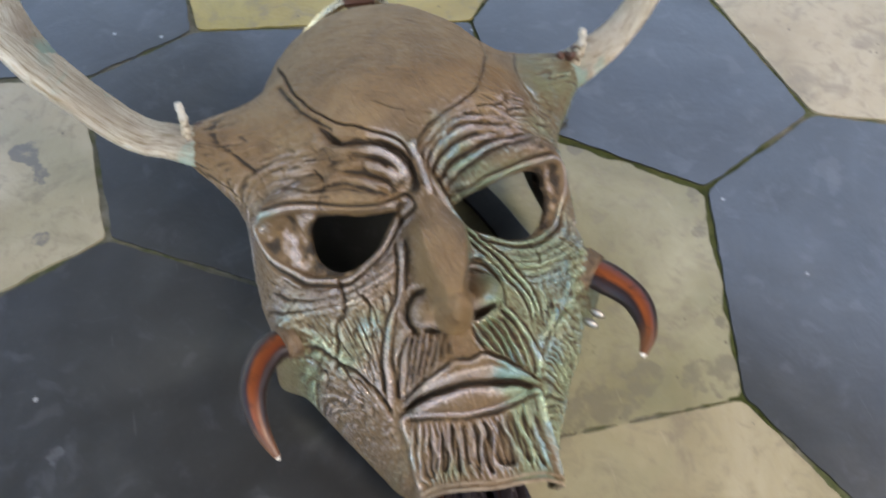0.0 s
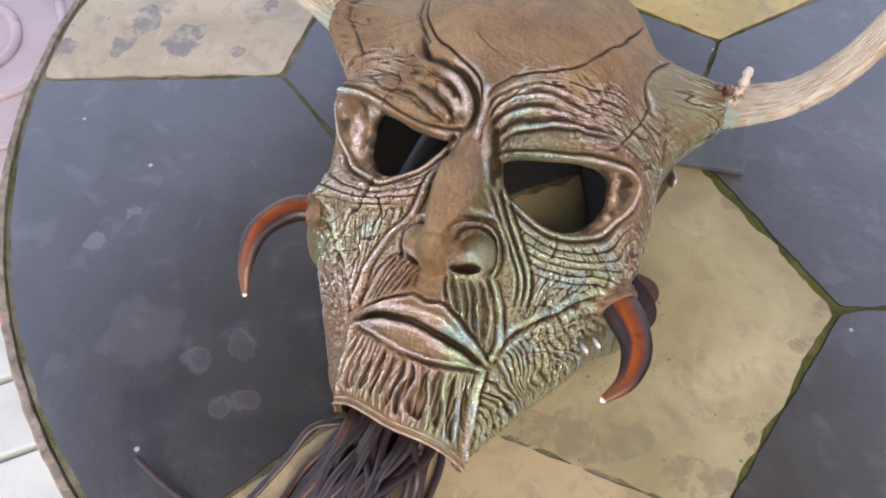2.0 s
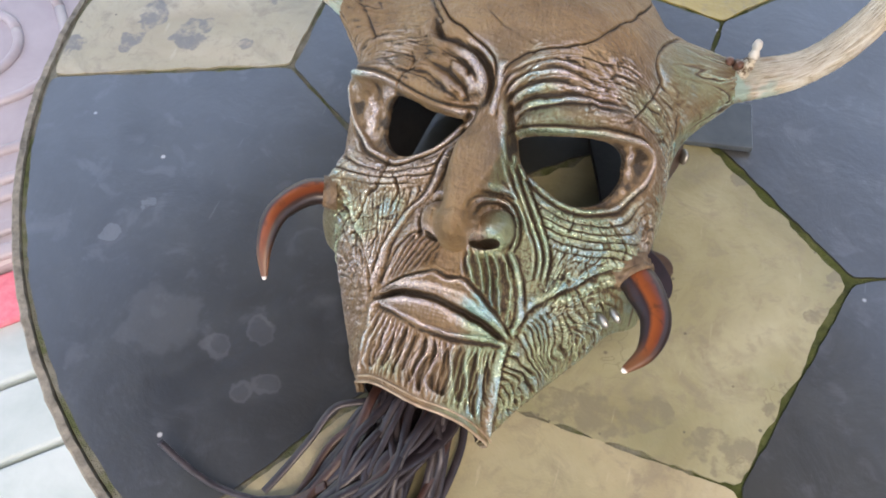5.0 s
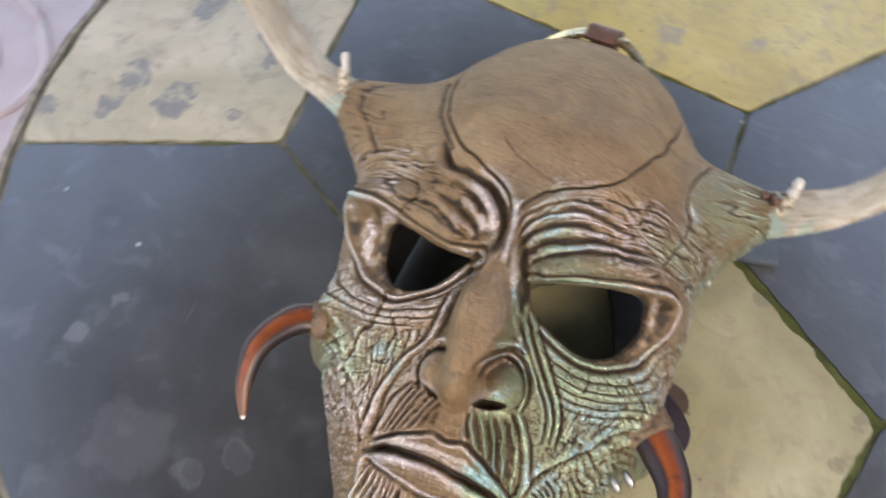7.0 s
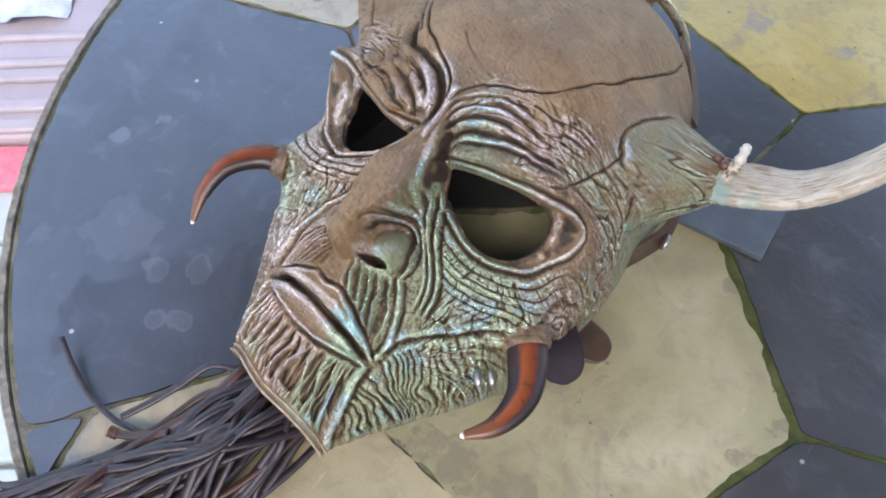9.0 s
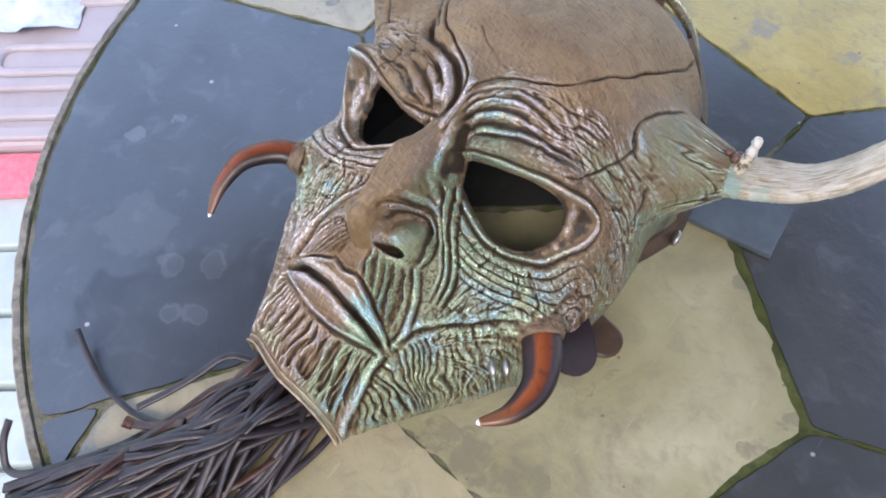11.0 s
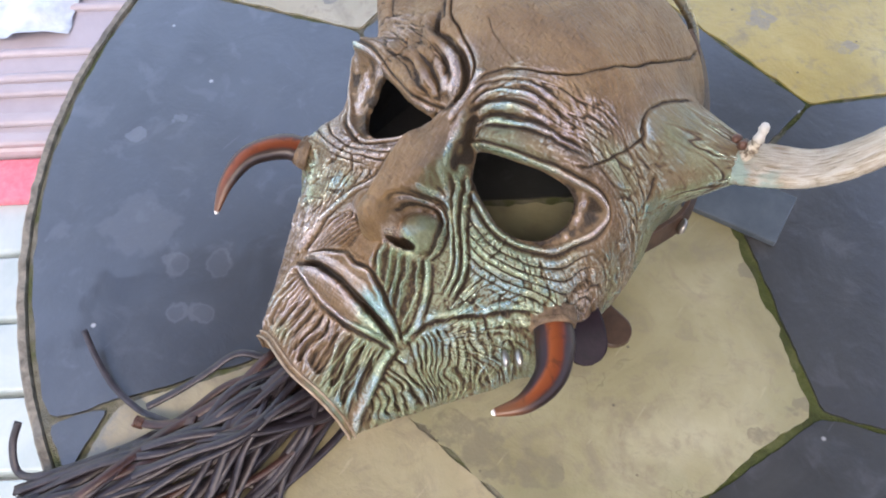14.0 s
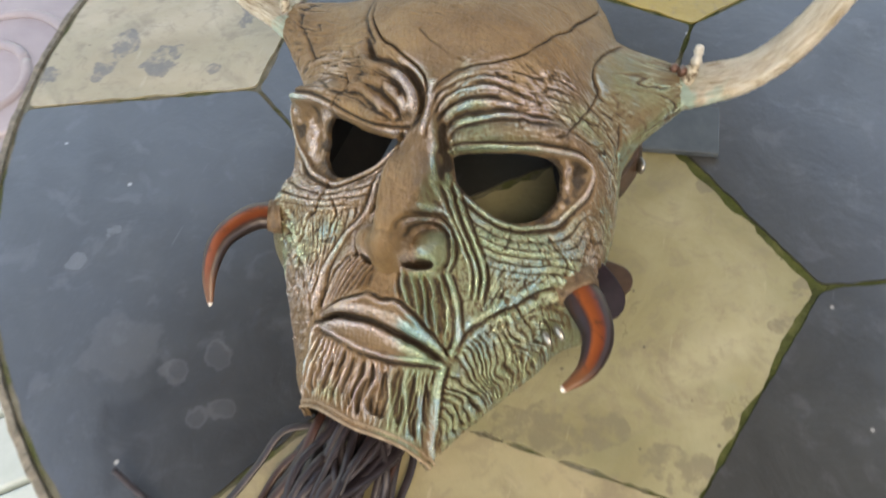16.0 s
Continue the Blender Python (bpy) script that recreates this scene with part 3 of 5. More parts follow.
X, Y, Z = grid[..., 0].copy(), grid[..., 1].copy(), grid[..., 2].copy()
NORMAL = grid_normals(grid)
# the tool's unsteady hand: lines wander and vary in depth
XW = X + 0.0008 * fbm(X * 110, Y * 110, 3, 3)
YW = Y + 0.0008 * fbm(X * 110, Y * 110, 7, 3)
PRESS = np.clip(1 + 0.75 * fbm(X * 75, Y * 75, 13, 3), 0.45, 1.6)


def to_line(points, reach=0.02, n=10):
    """Distance from every place of the face to a smooth line, and how far along it the nearest point lies."""
    c = spline([(*p, 0) for p in points], n)[:, :2]
    best, along = np.full(X.shape, 1.0), np.zeros(X.shape)
    (x0, y0), (x1, y1) = c.min(0) - reach, c.max(0) + reach
    box = (X > x0) & (X < x1) & (Y > y0) & (Y < y1)
    x, y = XW[box], YW[box]
    b_, a_ = best[box], along[box]
    for k in range(len(c) - 1):
        a, d = c[k], c[k + 1] - c[k]
        t = np.clip(((x - a[0]) * d[0] + (y - a[1]) * d[1]) / (d @ d + 1e-12), 0, 1)
        far = np.hypot(x - a[0] - d[0] * t, y - a[1] - d[1] * t)
        near = far < b_
        b_[near] = far[near]
        a_[near] = ((k + t) / (len(c) - 1))[near]
    best[box], along[box] = b_, a_
    return best, along


def eye_outline(points):
    c = np.array(points) / 1000
    ring = spline([(*p, 0) for p in np.vstack([c, c[:1]])], 14)[:-1, :2]
    return ring


def signed(ring, x=X, y=Y):
    """Distance to a closed outline, negative within."""
    best, inside = np.full(x.shape, 1.0), np.zeros(x.shape, bool)
    for a, b in zip(ring, np.roll(ring, -1, axis=0)):
        d = b - a
        t = np.clip(((x - a[0]) * d[0] + (y - a[1]) * d[1]) / (d @ d + 1e-12), 0, 1)
        best = np.minimum(best, np.hypot(x - a[0] - d[0] * t, y - a[1] - d[1] * t))
        if abs(d[1]) > 1e-12:
            hit = ((a[1] > y) != (b[1] > y)) & (x < a[0] + d[0] * (y - a[1]) / d[1])
            inside ^= hit
    return np.where(inside, -best, best)


# outlines in millimetres: the rims of the eye sockets and the holes cut behind them
RIM_L = eye_outline([(8.6, 2.2), (15.1, 4.4), (28.9, 7.6), (41.6, 11.0), (53.8, 14.8), (63.0, 19.0), (67.8, 19.0), (67.6, 12.0), (64.9, 3.5), (60.3, -5.4), (50.8, -12.3), (41.9, -15.3), (32.7, -15.0), (22.4, -11.7), (14.4, -8.0), (10.6, -2.6)])
HOLE_L = eye_outline([(9.8, 1.6), (15.6, 3.7), (29.2, 6.9), (42.0, 10.2), (52.0, 12.4), (58.4, 11.6), (60.4, 6.4), (59.2, 0.4), (55.4, -6.4), (48.8, -11.6), (41.4, -14.0), (33.0, -14.0), (23.0, -10.8), (15.2, -7.2), (11.6, -2.6)])
RIM_R = eye_outline([(-71.5, 21.0), (-60.0, 17.6), (-48.2, 12.2), (-31.8, 6.2), (-18.2, 4.9), (-11.2, 5.4), (-17.3, 0.3), (-26.1, -7.7), (-36.2, -12.5), (-43.0, -14.3), (-50.1, -12.0), (-61.4, -6.0), (-69.5, 4.6), (-72.5, 13.0)])
HOLE_R = eye_outline([(-51.5, 11.4), (-40.4, 8.0), (-31.9, 5.2), (-19.9, 3.9), (-15.5, 3.8), (-18.8, 0.4), (-25.6, -5.3), (-31.0, -9.4), (-39.6, -11.6), (-48.0, -10.0), (-55.0, -3.4), (-57.0, 4.0), (-55.6, 9.2)])
sl, sr, hl, hr = signed(RIM_L), signed(RIM_R), signed(HOLE_L), signed(HOLE_R)
eye = np.minimum(sl, sr)

relief = np.zeros_like(X)  # large forms, metres along the normal
lines = np.zeros_like(X)  # folds, creases and strands


def near_line(points, reach):
    return to_line([(x / 1000, y / 1000) for x, y in points], reach / 1000)


def groove(points, width, depth, ends=0.12, floor=0.25):
    """A crease: millimetres; it shallows towards its ends."""
    global lines
    d, a = near_line(points, 4 * width)
    fade = smooth(a, 0, ends) * smooth(a, 1, 1 - ends)
    lines = lines - PRESS * depth / 1000 * np.exp(-((1000 * d / width) ** 2)) * (floor + (1 - floor) * fade)


def ridge(points, width, height, ends=0.2, power=2.0, fine=False):
    global relief, lines
    d, a = near_line(points, 4 * width)
    fade = smooth(a, 0, ends) * smooth(a, 1, 1 - ends)
    add = height / 1000 * np.exp(-((1000 * d / width) ** power)) * fade
    if fine:
        lines = lines + PRESS * add
    else:
        relief = relief + add


def mound(cx, cy, rx, ry, height, turn=0.0):
    global relief
    c, n = math.cos(radians(turn)), math.sin(radians(turn))
    x, y = X * 1000 - cx, Y * 1000 - cy
    relief = relief + height / 1000 * np.exp(-(((x * c + y * n) / rx) ** 2 + ((y * c - x * n) / ry) ** 2))


def lobe(cx, cy, rx, ry, turn=0.0):
    c, n = math.cos(radians(turn)), math.sin(radians(turn))
    x, y = X * 1000 - cx, Y * 1000 - cy
    return np.clip(1 - ((x * c + y * n) / rx) ** 2 - ((y * c - x * n) / ry) ** 2, 0, 1)


def between(y, ys, values):
    """Values along the face, smoothed so that no row shows as a crease."""
    g = np.linspace(-0.12, 0.18, 1201)
    k = np.exp(-np.linspace(-2, 2, 25) ** 2)
    v = np.convolve(np.pad(np.interp(g, np.array(ys) / 1000, np.array(values) / 1000), 12, "edge"), k / k.sum(), "valid")
    return np.interp(y, g, v)


def crease(n, w):
    return np.exp(-((n / w) ** 2))


wob = fbm(X * 45, Y * 45, 21) * 0.0035

# nose: a flat-topped wedge, widest below the eyes, with a round tip, winged nostrils and a muzzle
nh = between(Y, [-50, -47.5, -45, -42, -37, -31, -27, -20, -10, 0, 8, 16, 24], [0, 4, 14, 23, 28, 30, 29.5, 27.5, 24.5, 18, 11, 4, 0])
edge_r = between(Y, [-46, -38, -26, -14, -4, 5, 12], [-8, -8.5, -10, -12.5, -12.5, -10, -8])
edge_l = between(Y, [-46, -38, -33.5, -25.6, -16, -6.7, 2, 8, 14], [3.5, 2.0, 1.7, 3.8, 7.2, 10.0, 8.2, 5.0, 2.2])
over = np.maximum(X - edge_l, edge_r - X) + 0.0006 * fbm(X * 60, Y * 60, 19)
flank = between(Y, [-45, -30, -20, -8, 4, 12], [5, 7.0, 7.5, 4.5, 3.0, 3.0])
spine = nh * (1 - smooth(over, -0.0030, flank)) * (1 - 0.05 * np.clip((X - 0.5 * (edge_l + edge_r)) / 0.010, -1, 1) ** 2)
tip = 0.0312 * lobe(-3.2, -36.6, 10.0, 11.6) ** 0.55
wing_l = 0.0195 * lobe(12.2, -34.2, 9.6, 8.6, 12) ** 0.62
wing_r = 0.0175 * lobe(-13.5, -36.4, 7.6, 8.6, 20) ** 0.55
muzzle = 0.0138 * np.exp(-np.abs((X + 0.002) / 0.0238) ** 2.4) * between(Y, [-94, -82, -74, -67, -61, -56, -48, -38, -30], [0, 220, 450, 750, 950, 1000, 950, 500, 0])
nose_all = (np.maximum(spine, tip) ** 4 + wing_l**4 + wing_r**4 + muzzle**4 + 1e-11) ** 0.25 - 0.0018
relief += nose_all
nose = smooth(np.maximum(spine, tip), 0.006, 0.013) * smooth(over, 0.0045, 0.0015)
nose = np.maximum(nose, smooth(tip, 0.020, 0.026))
wing = smooth(np.maximum(wing_l, wing_r), 0.005, 0.011)
bare = 1 - np.clip(nose + wing, 0, 1)
lines -= 0.0100 * lobe(9.6, -41.2, 6.4, 2.0, 16) ** 0.6 + 0.0045 * lobe(-13.5, -43.6, 3.8, 1.2, -22) ** 0.8
# folds arching over the wing
arch_l = [(1.6, -34.0), (2.6, -28.6), (6.2, -24.2), (11.0, -22.6), (16.6, -24.8), (20.6, -30.2), (21.6, -36.0), (20.0, -41.0)]
groove([(x * 0.90 + 1.3, y * 0.90 - 3.6) for x, y in arch_l], 0.8, 2.6, 0.08)
ridge(arch_l, 1.3, 2.0, 0.1, fine=True)
groove([(x * 1.12 - 1.4, y * 1.12 + 3.6) for x, y in arch_l], 0.9, 2.2, 0.12)
ridge([(4.2, -20.0), (8.6, -18.4), (15.0, -19.4), (21.5, -25.0), (25.0, -32.0)], 1.2, 1.4, 0.2, fine=True)
groove([(3.0, -23.0), (7.4, -21.0), (12.6, -20.0), (18.4, -22.0)], 0.6, 1.2, 0.2)
groove([(-11.6, -27.5), (-16.0, -29.0), (-20.6, -33.5), (-21.5, -39.0), (-18.5, -44.5)], 1.0, 3.0, 0.1)
ridge([(-14.0, -24.5), (-19.0, -26.5), (-24.0, -32.0), (-25.6, -38.0)], 1.2, 1.5, 0.2, fine=True)

# deep pits at the root of the nose, and long folds that run down beside it
groove([(3.0, 12.5), (5.2, 8.5), (7.4, 4.0), (9.4, -1.0), (11.4, -6.5)], 1.1, 3.4, 0.18, 0.1)
groove([(-12.6, 7.0), (-14.4, 2.8), (-15.2, -1.6)], 1.3, 3.0, 0.2)
fold_l = [(10.2, -5.0), (13.4, -12.0), (18.6, -19.5), (24.6, -26.0), (30.2, -33.0), (33.6, -40.0), (34.0, -49.0)]
fold_r = [(-16.5, -6.0), (-18.6, -16.0), (-22.0, -26.5), (-29.0, -35.6), (-33.6, -46.0), (-34.6, -56.4), (-34.4, -66.0)]
for off, w, h in ((0.0, 1.2, 2.2), (3.0, 1.0, 1.4), (-2.4, 0.8, 1.0)):
    ridge([(x + off, y + 0.5 * off) for x, y in fold_l], w, h, 0.10, fine=True)
    groove([(x + off + 1.5, y + 0.5 * off + 0.6) for x, y in fold_l], 0.7, 1.5, 0.10)
ridge(fold_r, 1.3, 2.4, 0.08, fine=True)
groove([(x - 2.4, y) for x, y in fold_r], 0.8, 1.5, 0.06)
groove([(x + 2.2, y + 0.5) for x, y in fold_r], 0.8, 1.4, 0.06)

# brows: fleshy lids over the eyes, with rolls stacked above them that pinch together at the nose
lid_r = [(-70, 22.5), (-60, 20.5), (-47.5, 15.8), (-37, 12.4), (-28, 9.8), (-19.5, 8.4)]
lid_l = [(10.4, 6.4), (17, 9.4), (26, 12.4), (37, 15.8), (47, 18.8), (57, 21.8)]
ridge(lid_r, 4.0, 5.6, 0.10, 2.6)
ridge(lid_l, 4.2, 6.2, 0.10, 2.6)
mound(-23.0, 9.0, 8.0, 4.0, 4.2, -22)
mound(15.5, 7.6, 7.5, 3.6, 4.0, 22)
mound(-69.0, 20.5, 7.0, 7.5, 7.0)
mound(62.0, 21.0, 9.0, 6.0, 1.8)
for line, w, h in (([(-46, 20.6), (-37, 19.2), (-26, 15.4), (-19, 12.4), (-15.2, 9.6)], 2.2, 3.4), ([(-40, 24), (-29, 21.8), (-20.6, 19), (-15.4, 15.6), (-12.6, 11.2)], 2.2, 3.8),
                   ([(-43, 33.4), (-29.5, 27.6), (-20, 24.8), (-13.4, 20.8), (-10.2, 15.8), (-10.4, 10.6)], 2.5, 4.6), ([(-45, 40), (-36.5, 29.5), (-30, 25.2)], 2.4, 2.0),
                   ([(-3.8, 27), (-3.0, 20), (-1.8, 13), (-0.6, 7)], 2.0, 2.6),
                   ([(7.6, 8.6), (13.4, 14), (23, 17.6), (33, 20.4), (44, 22.6)], 1.7, 2.4), ([(3.8, 12), (8.6, 17), (16, 20.8), (25.6, 22.9), (36, 24.4)], 1.8, 2.8),
                   ([(1.8, 14), (5, 20), (13, 25.2), (22, 27), (33, 27)], 1.8, 2.6), ([(-0.4, 17), (2.4, 23.4), (10, 28.4), (20, 30.6), (31, 31)], 1.5, 1.8)):
    ridge(line, w, h, 0.16, fine=True)
for line, w, d in (([(-52, 18.8), (-47.8, 18.2), (-39.4, 17.4), (-33.2, 15.6), (-26, 12.8), (-19.2, 10.2), (-15, 7.6)], 0.9, 2.4),
                   ([(-38, 21.6), (-30, 18.6), (-23.2, 15.6), (-17.8, 13.0), (-14.0, 9.4)], 1.2, 3.8), ([(-31.5, 26.2), (-24.7, 23.6), (-19.4, 20.4), (-15.0, 17.0)], 1.0, 2.6),
                   ([(-41, 25.4), (-34, 24.4), (-28, 22.6)], 0.7, 1.2),
                   ([(-43, 46), (-39.6, 38), (-34.6, 31.6), (-26.3, 29.4), (-17.5, 26.8), (-10.2, 21.6), (-6.4, 15.4), (-6.6, 10.2), (-10.6, 6.6)], 1.5, 4.6),
                   ([(7.4, 3.6), (9.0, 8.6), (14.8, 12.4), (22.9, 15.7), (33.6, 18.7), (44.6, 21.2), (53, 23.6)], 0.8, 2.2),
                   ([(3.6, 7.6), (7.0, 11.4), (13.4, 15.6), (22.8, 18.9), (32.2, 21.5), (43.2, 23.4), (52.7, 26.8)], 1.0, 3.0),
                   ([(2.0, 10), (3.6, 14.4), (10.1, 19.2), (18.7, 22.8), (28.1, 24.6), (38, 24.8)], 0.9, 2.6), ([(0.4, 12), (2.0, 18), (8.4, 23.5), (17.1, 27.2), (24.4, 28.7), (35.4, 28.6), (44.2, 29.4)], 0.8, 2.2),
                   ([(-1.8, 14.4), (-0.3, 20.2), (6.2, 26.2), (14.5, 30), (24.6, 32), (36, 33)], 0.8, 1.9),
                   ([(-3.6, 9), (-3.4, 14), (-4.6, 20)], 0.7, 1.6), ([(0.8, 6), (-0.4, 12), (-1.6, 18)], 0.7, 1.4)):
    groove(line, w, d, 0.22, 0.12)
# slanting short folds that part the end of the brow
fan = smooth(Y, 0.019, 0.026) * smooth(Y, 0.058, 0.040) * smooth(X, 0.022, 0.034) * smooth(X, 0.064, 0.054)
f1 = fbm((Y + 0.55 * X) / 0.0044 + 90 * wob, (X - 0.55 * Y) / 0.018, 26, 2)
lines += fan * (0.0008 * (1 - np.abs(f1)) - 0.0009 * crease(f1, 0.13) - 0.0003 * crease(vnoise((Y + 0.4 * X) / 0.0011, X / 0.006, 27), 0.25))
fan = smooth(Y, 0.022, 0.030) * smooth(Y, 0.066, 0.046) * smooth(X, -0.036, -0.046)
f1 = fbm((Y + 0.15 * X) / 0.0058 + 70 * wob, X / 0.022, 28, 2)
lines += fan * (0.0010 * (1 - np.abs(f1)) - 0.0007 * crease(f1, 0.16))

# sockets sink behind raised rims; puffed bags hang below
relief -= 0.0042 * np.exp(-((eye / 0.0070) ** 2)) * smooth(Y, 0.012, -0.004)
for s_, cx in ((sl, 0.038), (sr, -0.042)):
    relief += 0.0042 * np.exp(-(((s_ - 0.0080) / 0.0046) ** 2)) * smooth(Y, 0.004, -0.008) * smooth(np.abs(X - cx), 0.040, 0.024)
    lines += 0.0013 * np.exp(-(((s_ - 0.0007) / 0.0008) ** 2)) - 0.0015 * np.exp(-(((s_ - 0.0024 - 0.0005 * fbm(X * 80, Y * 80, 17)) / 0.0006) ** 2)) + 0.0008 * np.exp(-(((s_ - 0.0036) / 0.0006) ** 2)) * smooth(Y, 0.004, -0.002)

# lips: a sharp bowed upper edge, a dark mouth, and a smooth leaf with a raised border
lip_up = [(-33.4, -68.6), (-21.7, -63.2), (-10.8, -58.6), (-7.4, -57.2), (-1.6, -58.6), (4.5, -57.6), (11.4, -61.0), (19.1, -65.8), (26.4, -69.6), (29.4, -71.2)]
mouth = [(-33.3, -69.2), (-22.1, -67.2), (-10.3, -66.3), (-0.9, -66.9), (6.7, -68.1), (14.2, -69.9), (20.5, -71.2), (27.2, -72.2)]
lip_low = [(-32.6, -70.2), (-24.2, -72.8), (-15.0, -75.8), (-5.5, -77.8), (7.4, -77.8), (16.4, -76.2), (23.9, -74.4), (28.4, -72.2)]
leaf_mid = [(-30.0, -70.0), (-18.0, -71.2), (-6.0, -71.8), (7.0, -72.8), (17.0, -73.2), (25.0, -72.8)]
ridge(leaf_mid, 5.0, 2.2, 0.15, 3.2)
ridge(lip_up, 0.9, 1.6, 0.05, fine=True)
groove([(x + 0.3, y + 1.7) for x, y in lip_up], 0.8, 2.4, 0.04)
ridge([(-26, -66.4), (-12, -62.6), (-6, -61.9), (5, -62.6), (14, -66.0), (22, -69.6)], 1.8, 1.4, 0.1, fine=True)
groove(mouth, 1.3, 6.0, 0.06)
ridge(lip_low, 0.9, 1.7, 0.05, fine=True)
groove([(x, y - 1.9) for x, y in lip_low], 0.9, 1.5, 0.05)
lip_top_y = np.interp(X, [p[0] / 1000 for p in lip_up], [p[1] / 1000 for p in lip_up])
lip_low_y = np.interp(X, [p[0] / 1000 for p in lip_low], [p[1] / 1000 for p in lip_low])
leaf = smooth(Y, lip_low_y - 0.0012, lip_low_y + 0.0006) * smooth(Y, lip_top_y + 0.0012, lip_top_y - 0.0004) * smooth(X, -0.0345, -0.0325) * smooth(X, 0.0305, 0.0285)

# moustache: a fringe on each side of a bare philtrum, each held by a thick fold
panel_l = [(19.8, -40.6), (24.4, -45.0), (28.2, -52.0), (30.6, -60.0), (30.8, -66.0), (29.4, -69.6)]
ridge(panel_l, 1.4, 3.0, 0.06, fine=True)
groove([(x + 2.3, y) for x, y in panel_l], 0.8, 1.8, 0.05)
groove([(x - 2.0, y - 0.6) for x, y in panel_l], 0.8, 2.2, 0.08)
panel_r = [(-18.0, -41.0), (-24.0, -43.6), (-29.0, -50.0), (-31.4, -58.0), (-33.0, -66.0)]
groove(panel_r, 0.8, 1.8, 0.1)
above_lip = smooth(Y, lip_top_y + 0.0022, lip_top_y + 0.0050)
fringe_l = above_lip * smooth(Y, -0.0415, -0.0465) * smooth(X, 0.0015, 0.0042) * smooth(X + 0.32 * (Y + 0.041), 0.0215, 0.0185) * bare
fringe_r = above_lip * smooth(Y, -0.0400, -0.0460) * smooth(X, -0.0062, -0.0090) * smooth(X - 0.30 * (Y + 0.041), -0.0245, -0.0215) * bare
u_l = (X + 0.50 * Y + 0.0056 * fbm(X * 55, Y * 60, 40, 3)) / 0.0040
u_r = (X - 0.55 * Y + 0.0030 * fbm(X * 60, Y * 70, 42, 3)) / 0.0028
for part_of, u, seed, deep in ((fringe_l, u_l, 43, 0.0056), (fringe_r, u_r, 44, 0.0030)):
    k = np.floor(u)
    rise = vnoise(k * 7.13 + 0.5, np.round(k) * 0 + seed + 0.5, seed)
    strand = np.abs(np.sin(np.pi * u)) ** 0.8
    lines += part_of * (deep * (1 - strand) ** 1.2 * (0.7 + 0.5 * rise) - 0.0019 + 0.0006 * crease(vnoise(u * 3.1, Y * 180, seed + 3), 0.3))
relief -= 0.0016 * np.exp(-(((X + 0.0022) / 0.0042) ** 4)) * smooth(Y, -0.046, -0.050) * above_lip

# chin: a block with a sharp edge on each side; deep slots between wavy strands, over a plain hem
chin_l = [(28.0, -72.5), (28.2, -79.0), (28.8, -89.0), (29.0, -100.0), (28.0, -110.0)]
chin_r = [(-33.0, -70.5), (-32.0, -80.0), (-31.4, -92.0), (-30.6, -103.0), (-30.0, -110.0)]
mound(-2.0, -95.0, 30.0, 13.0, 3.0)
ridge(chin_l, 1.5, 3.0, 0.04, fine=True)
groove([(x + 2.6, y) for x, y in chin_l], 1.0, 1.8, 0.04)
ridge(chin_r, 1.6, 2.0, 0.06, fine=True)
inside = smooth(X, -0.0320, -0.0295) * smooth(X, 0.0275, 0.0255)
slots = inside * smooth(Y, lip_low_y - 0.0024, lip_low_y - 0.0060)
sway = X + 0.16 * (Y + 0.085) * np.clip(X / 0.03, -1, 1) + 0.0030 * fbm(X * 34, Y * 46, 48, 3)
u = sway / 0.0052 + 0.75 * vnoise(X * 95, X * 0 + 3.5, 49) + 0.35 * fbm(X * 60, Y * 60, 57, 2)
k = np.floor(u)
jit = lambda n: vnoise(k * 3.71 + 0.5, k * 0 + n + 0.5, 50 + n)
low_end, top_end = -0.1015 + 0.0045 * jit(1), -0.0800 + 0.0050 * jit(2)
s_along = np.clip((top_end - Y) / (top_end - low_end), 0, 1)
half = (0.47 + 0.10 * jit(3)) * np.sin(np.pi * s_along**1.35) ** 0.6 + 0.02
hollow = np.clip(1 - (np.abs(u - k - 0.5 - 0.22 * jit(5) * (s_along - 0.5)) / half) ** 2, 0, 1) * smooth(s_along, 0, 0.12) * smooth(s_along, 1, 0.94)
lines -= slots * 0.0040 * hollow**0.8 * (0.75 + 0.45 * jit(4))
u2 = sway / 0.0024 + 1.5 * fbm(X * 60, Y * 48, 51, 3)
hairs = smooth(Y, -0.1065, -0.1015)
u3 = sway / 0.0013 + 1.2 * fbm(X * 80, Y * 55, 58, 2)
lines -= slots * hairs * 0.0009 * crease(np.sin(np.pi * u3), 0.25) * smooth(fbm(X * 120, Y * 60, 64, 2), -0.2, 0.2)
lines += slots * hairs * (0.0013 * np.abs(np.cos(np.pi * u2)) ** 3 - 0.0004 - 0.0006 * crease(vnoise(sway / 0.0009, Y * 140, 52), 0.25))
# jaw: a seam from the mouth's corner to the claw, with ribs that hang from it
jaw_l = [(30.5, -68.0), (34.8, -59.4), (42.3, -51.0), (50.0, -42.8), (57.4, -34.0), (63.0, -27.6), (69.0, -22.5)]
jaw_r = [(-36.6, -68.0), (-38.4, -62.7), (-42.4, -55.4), (-48.2, -47.5), (-54.2, -41.0), (-60.0, -33.5), (-66.0, -27.0)]
ridge([(x - 1.4, y + 1.4) for x, y in jaw_l], 1.8, 2.4, 0.08, fine=True)
groove(jaw_l, 0.8, 3.2, 0.05)
ridge([(x + 1.6, y - 1.5) for x, y in jaw_l], 1.0, 1.0, 0.08, fine=True)
groove(jaw_r, 0.8, 2.6, 0.05)
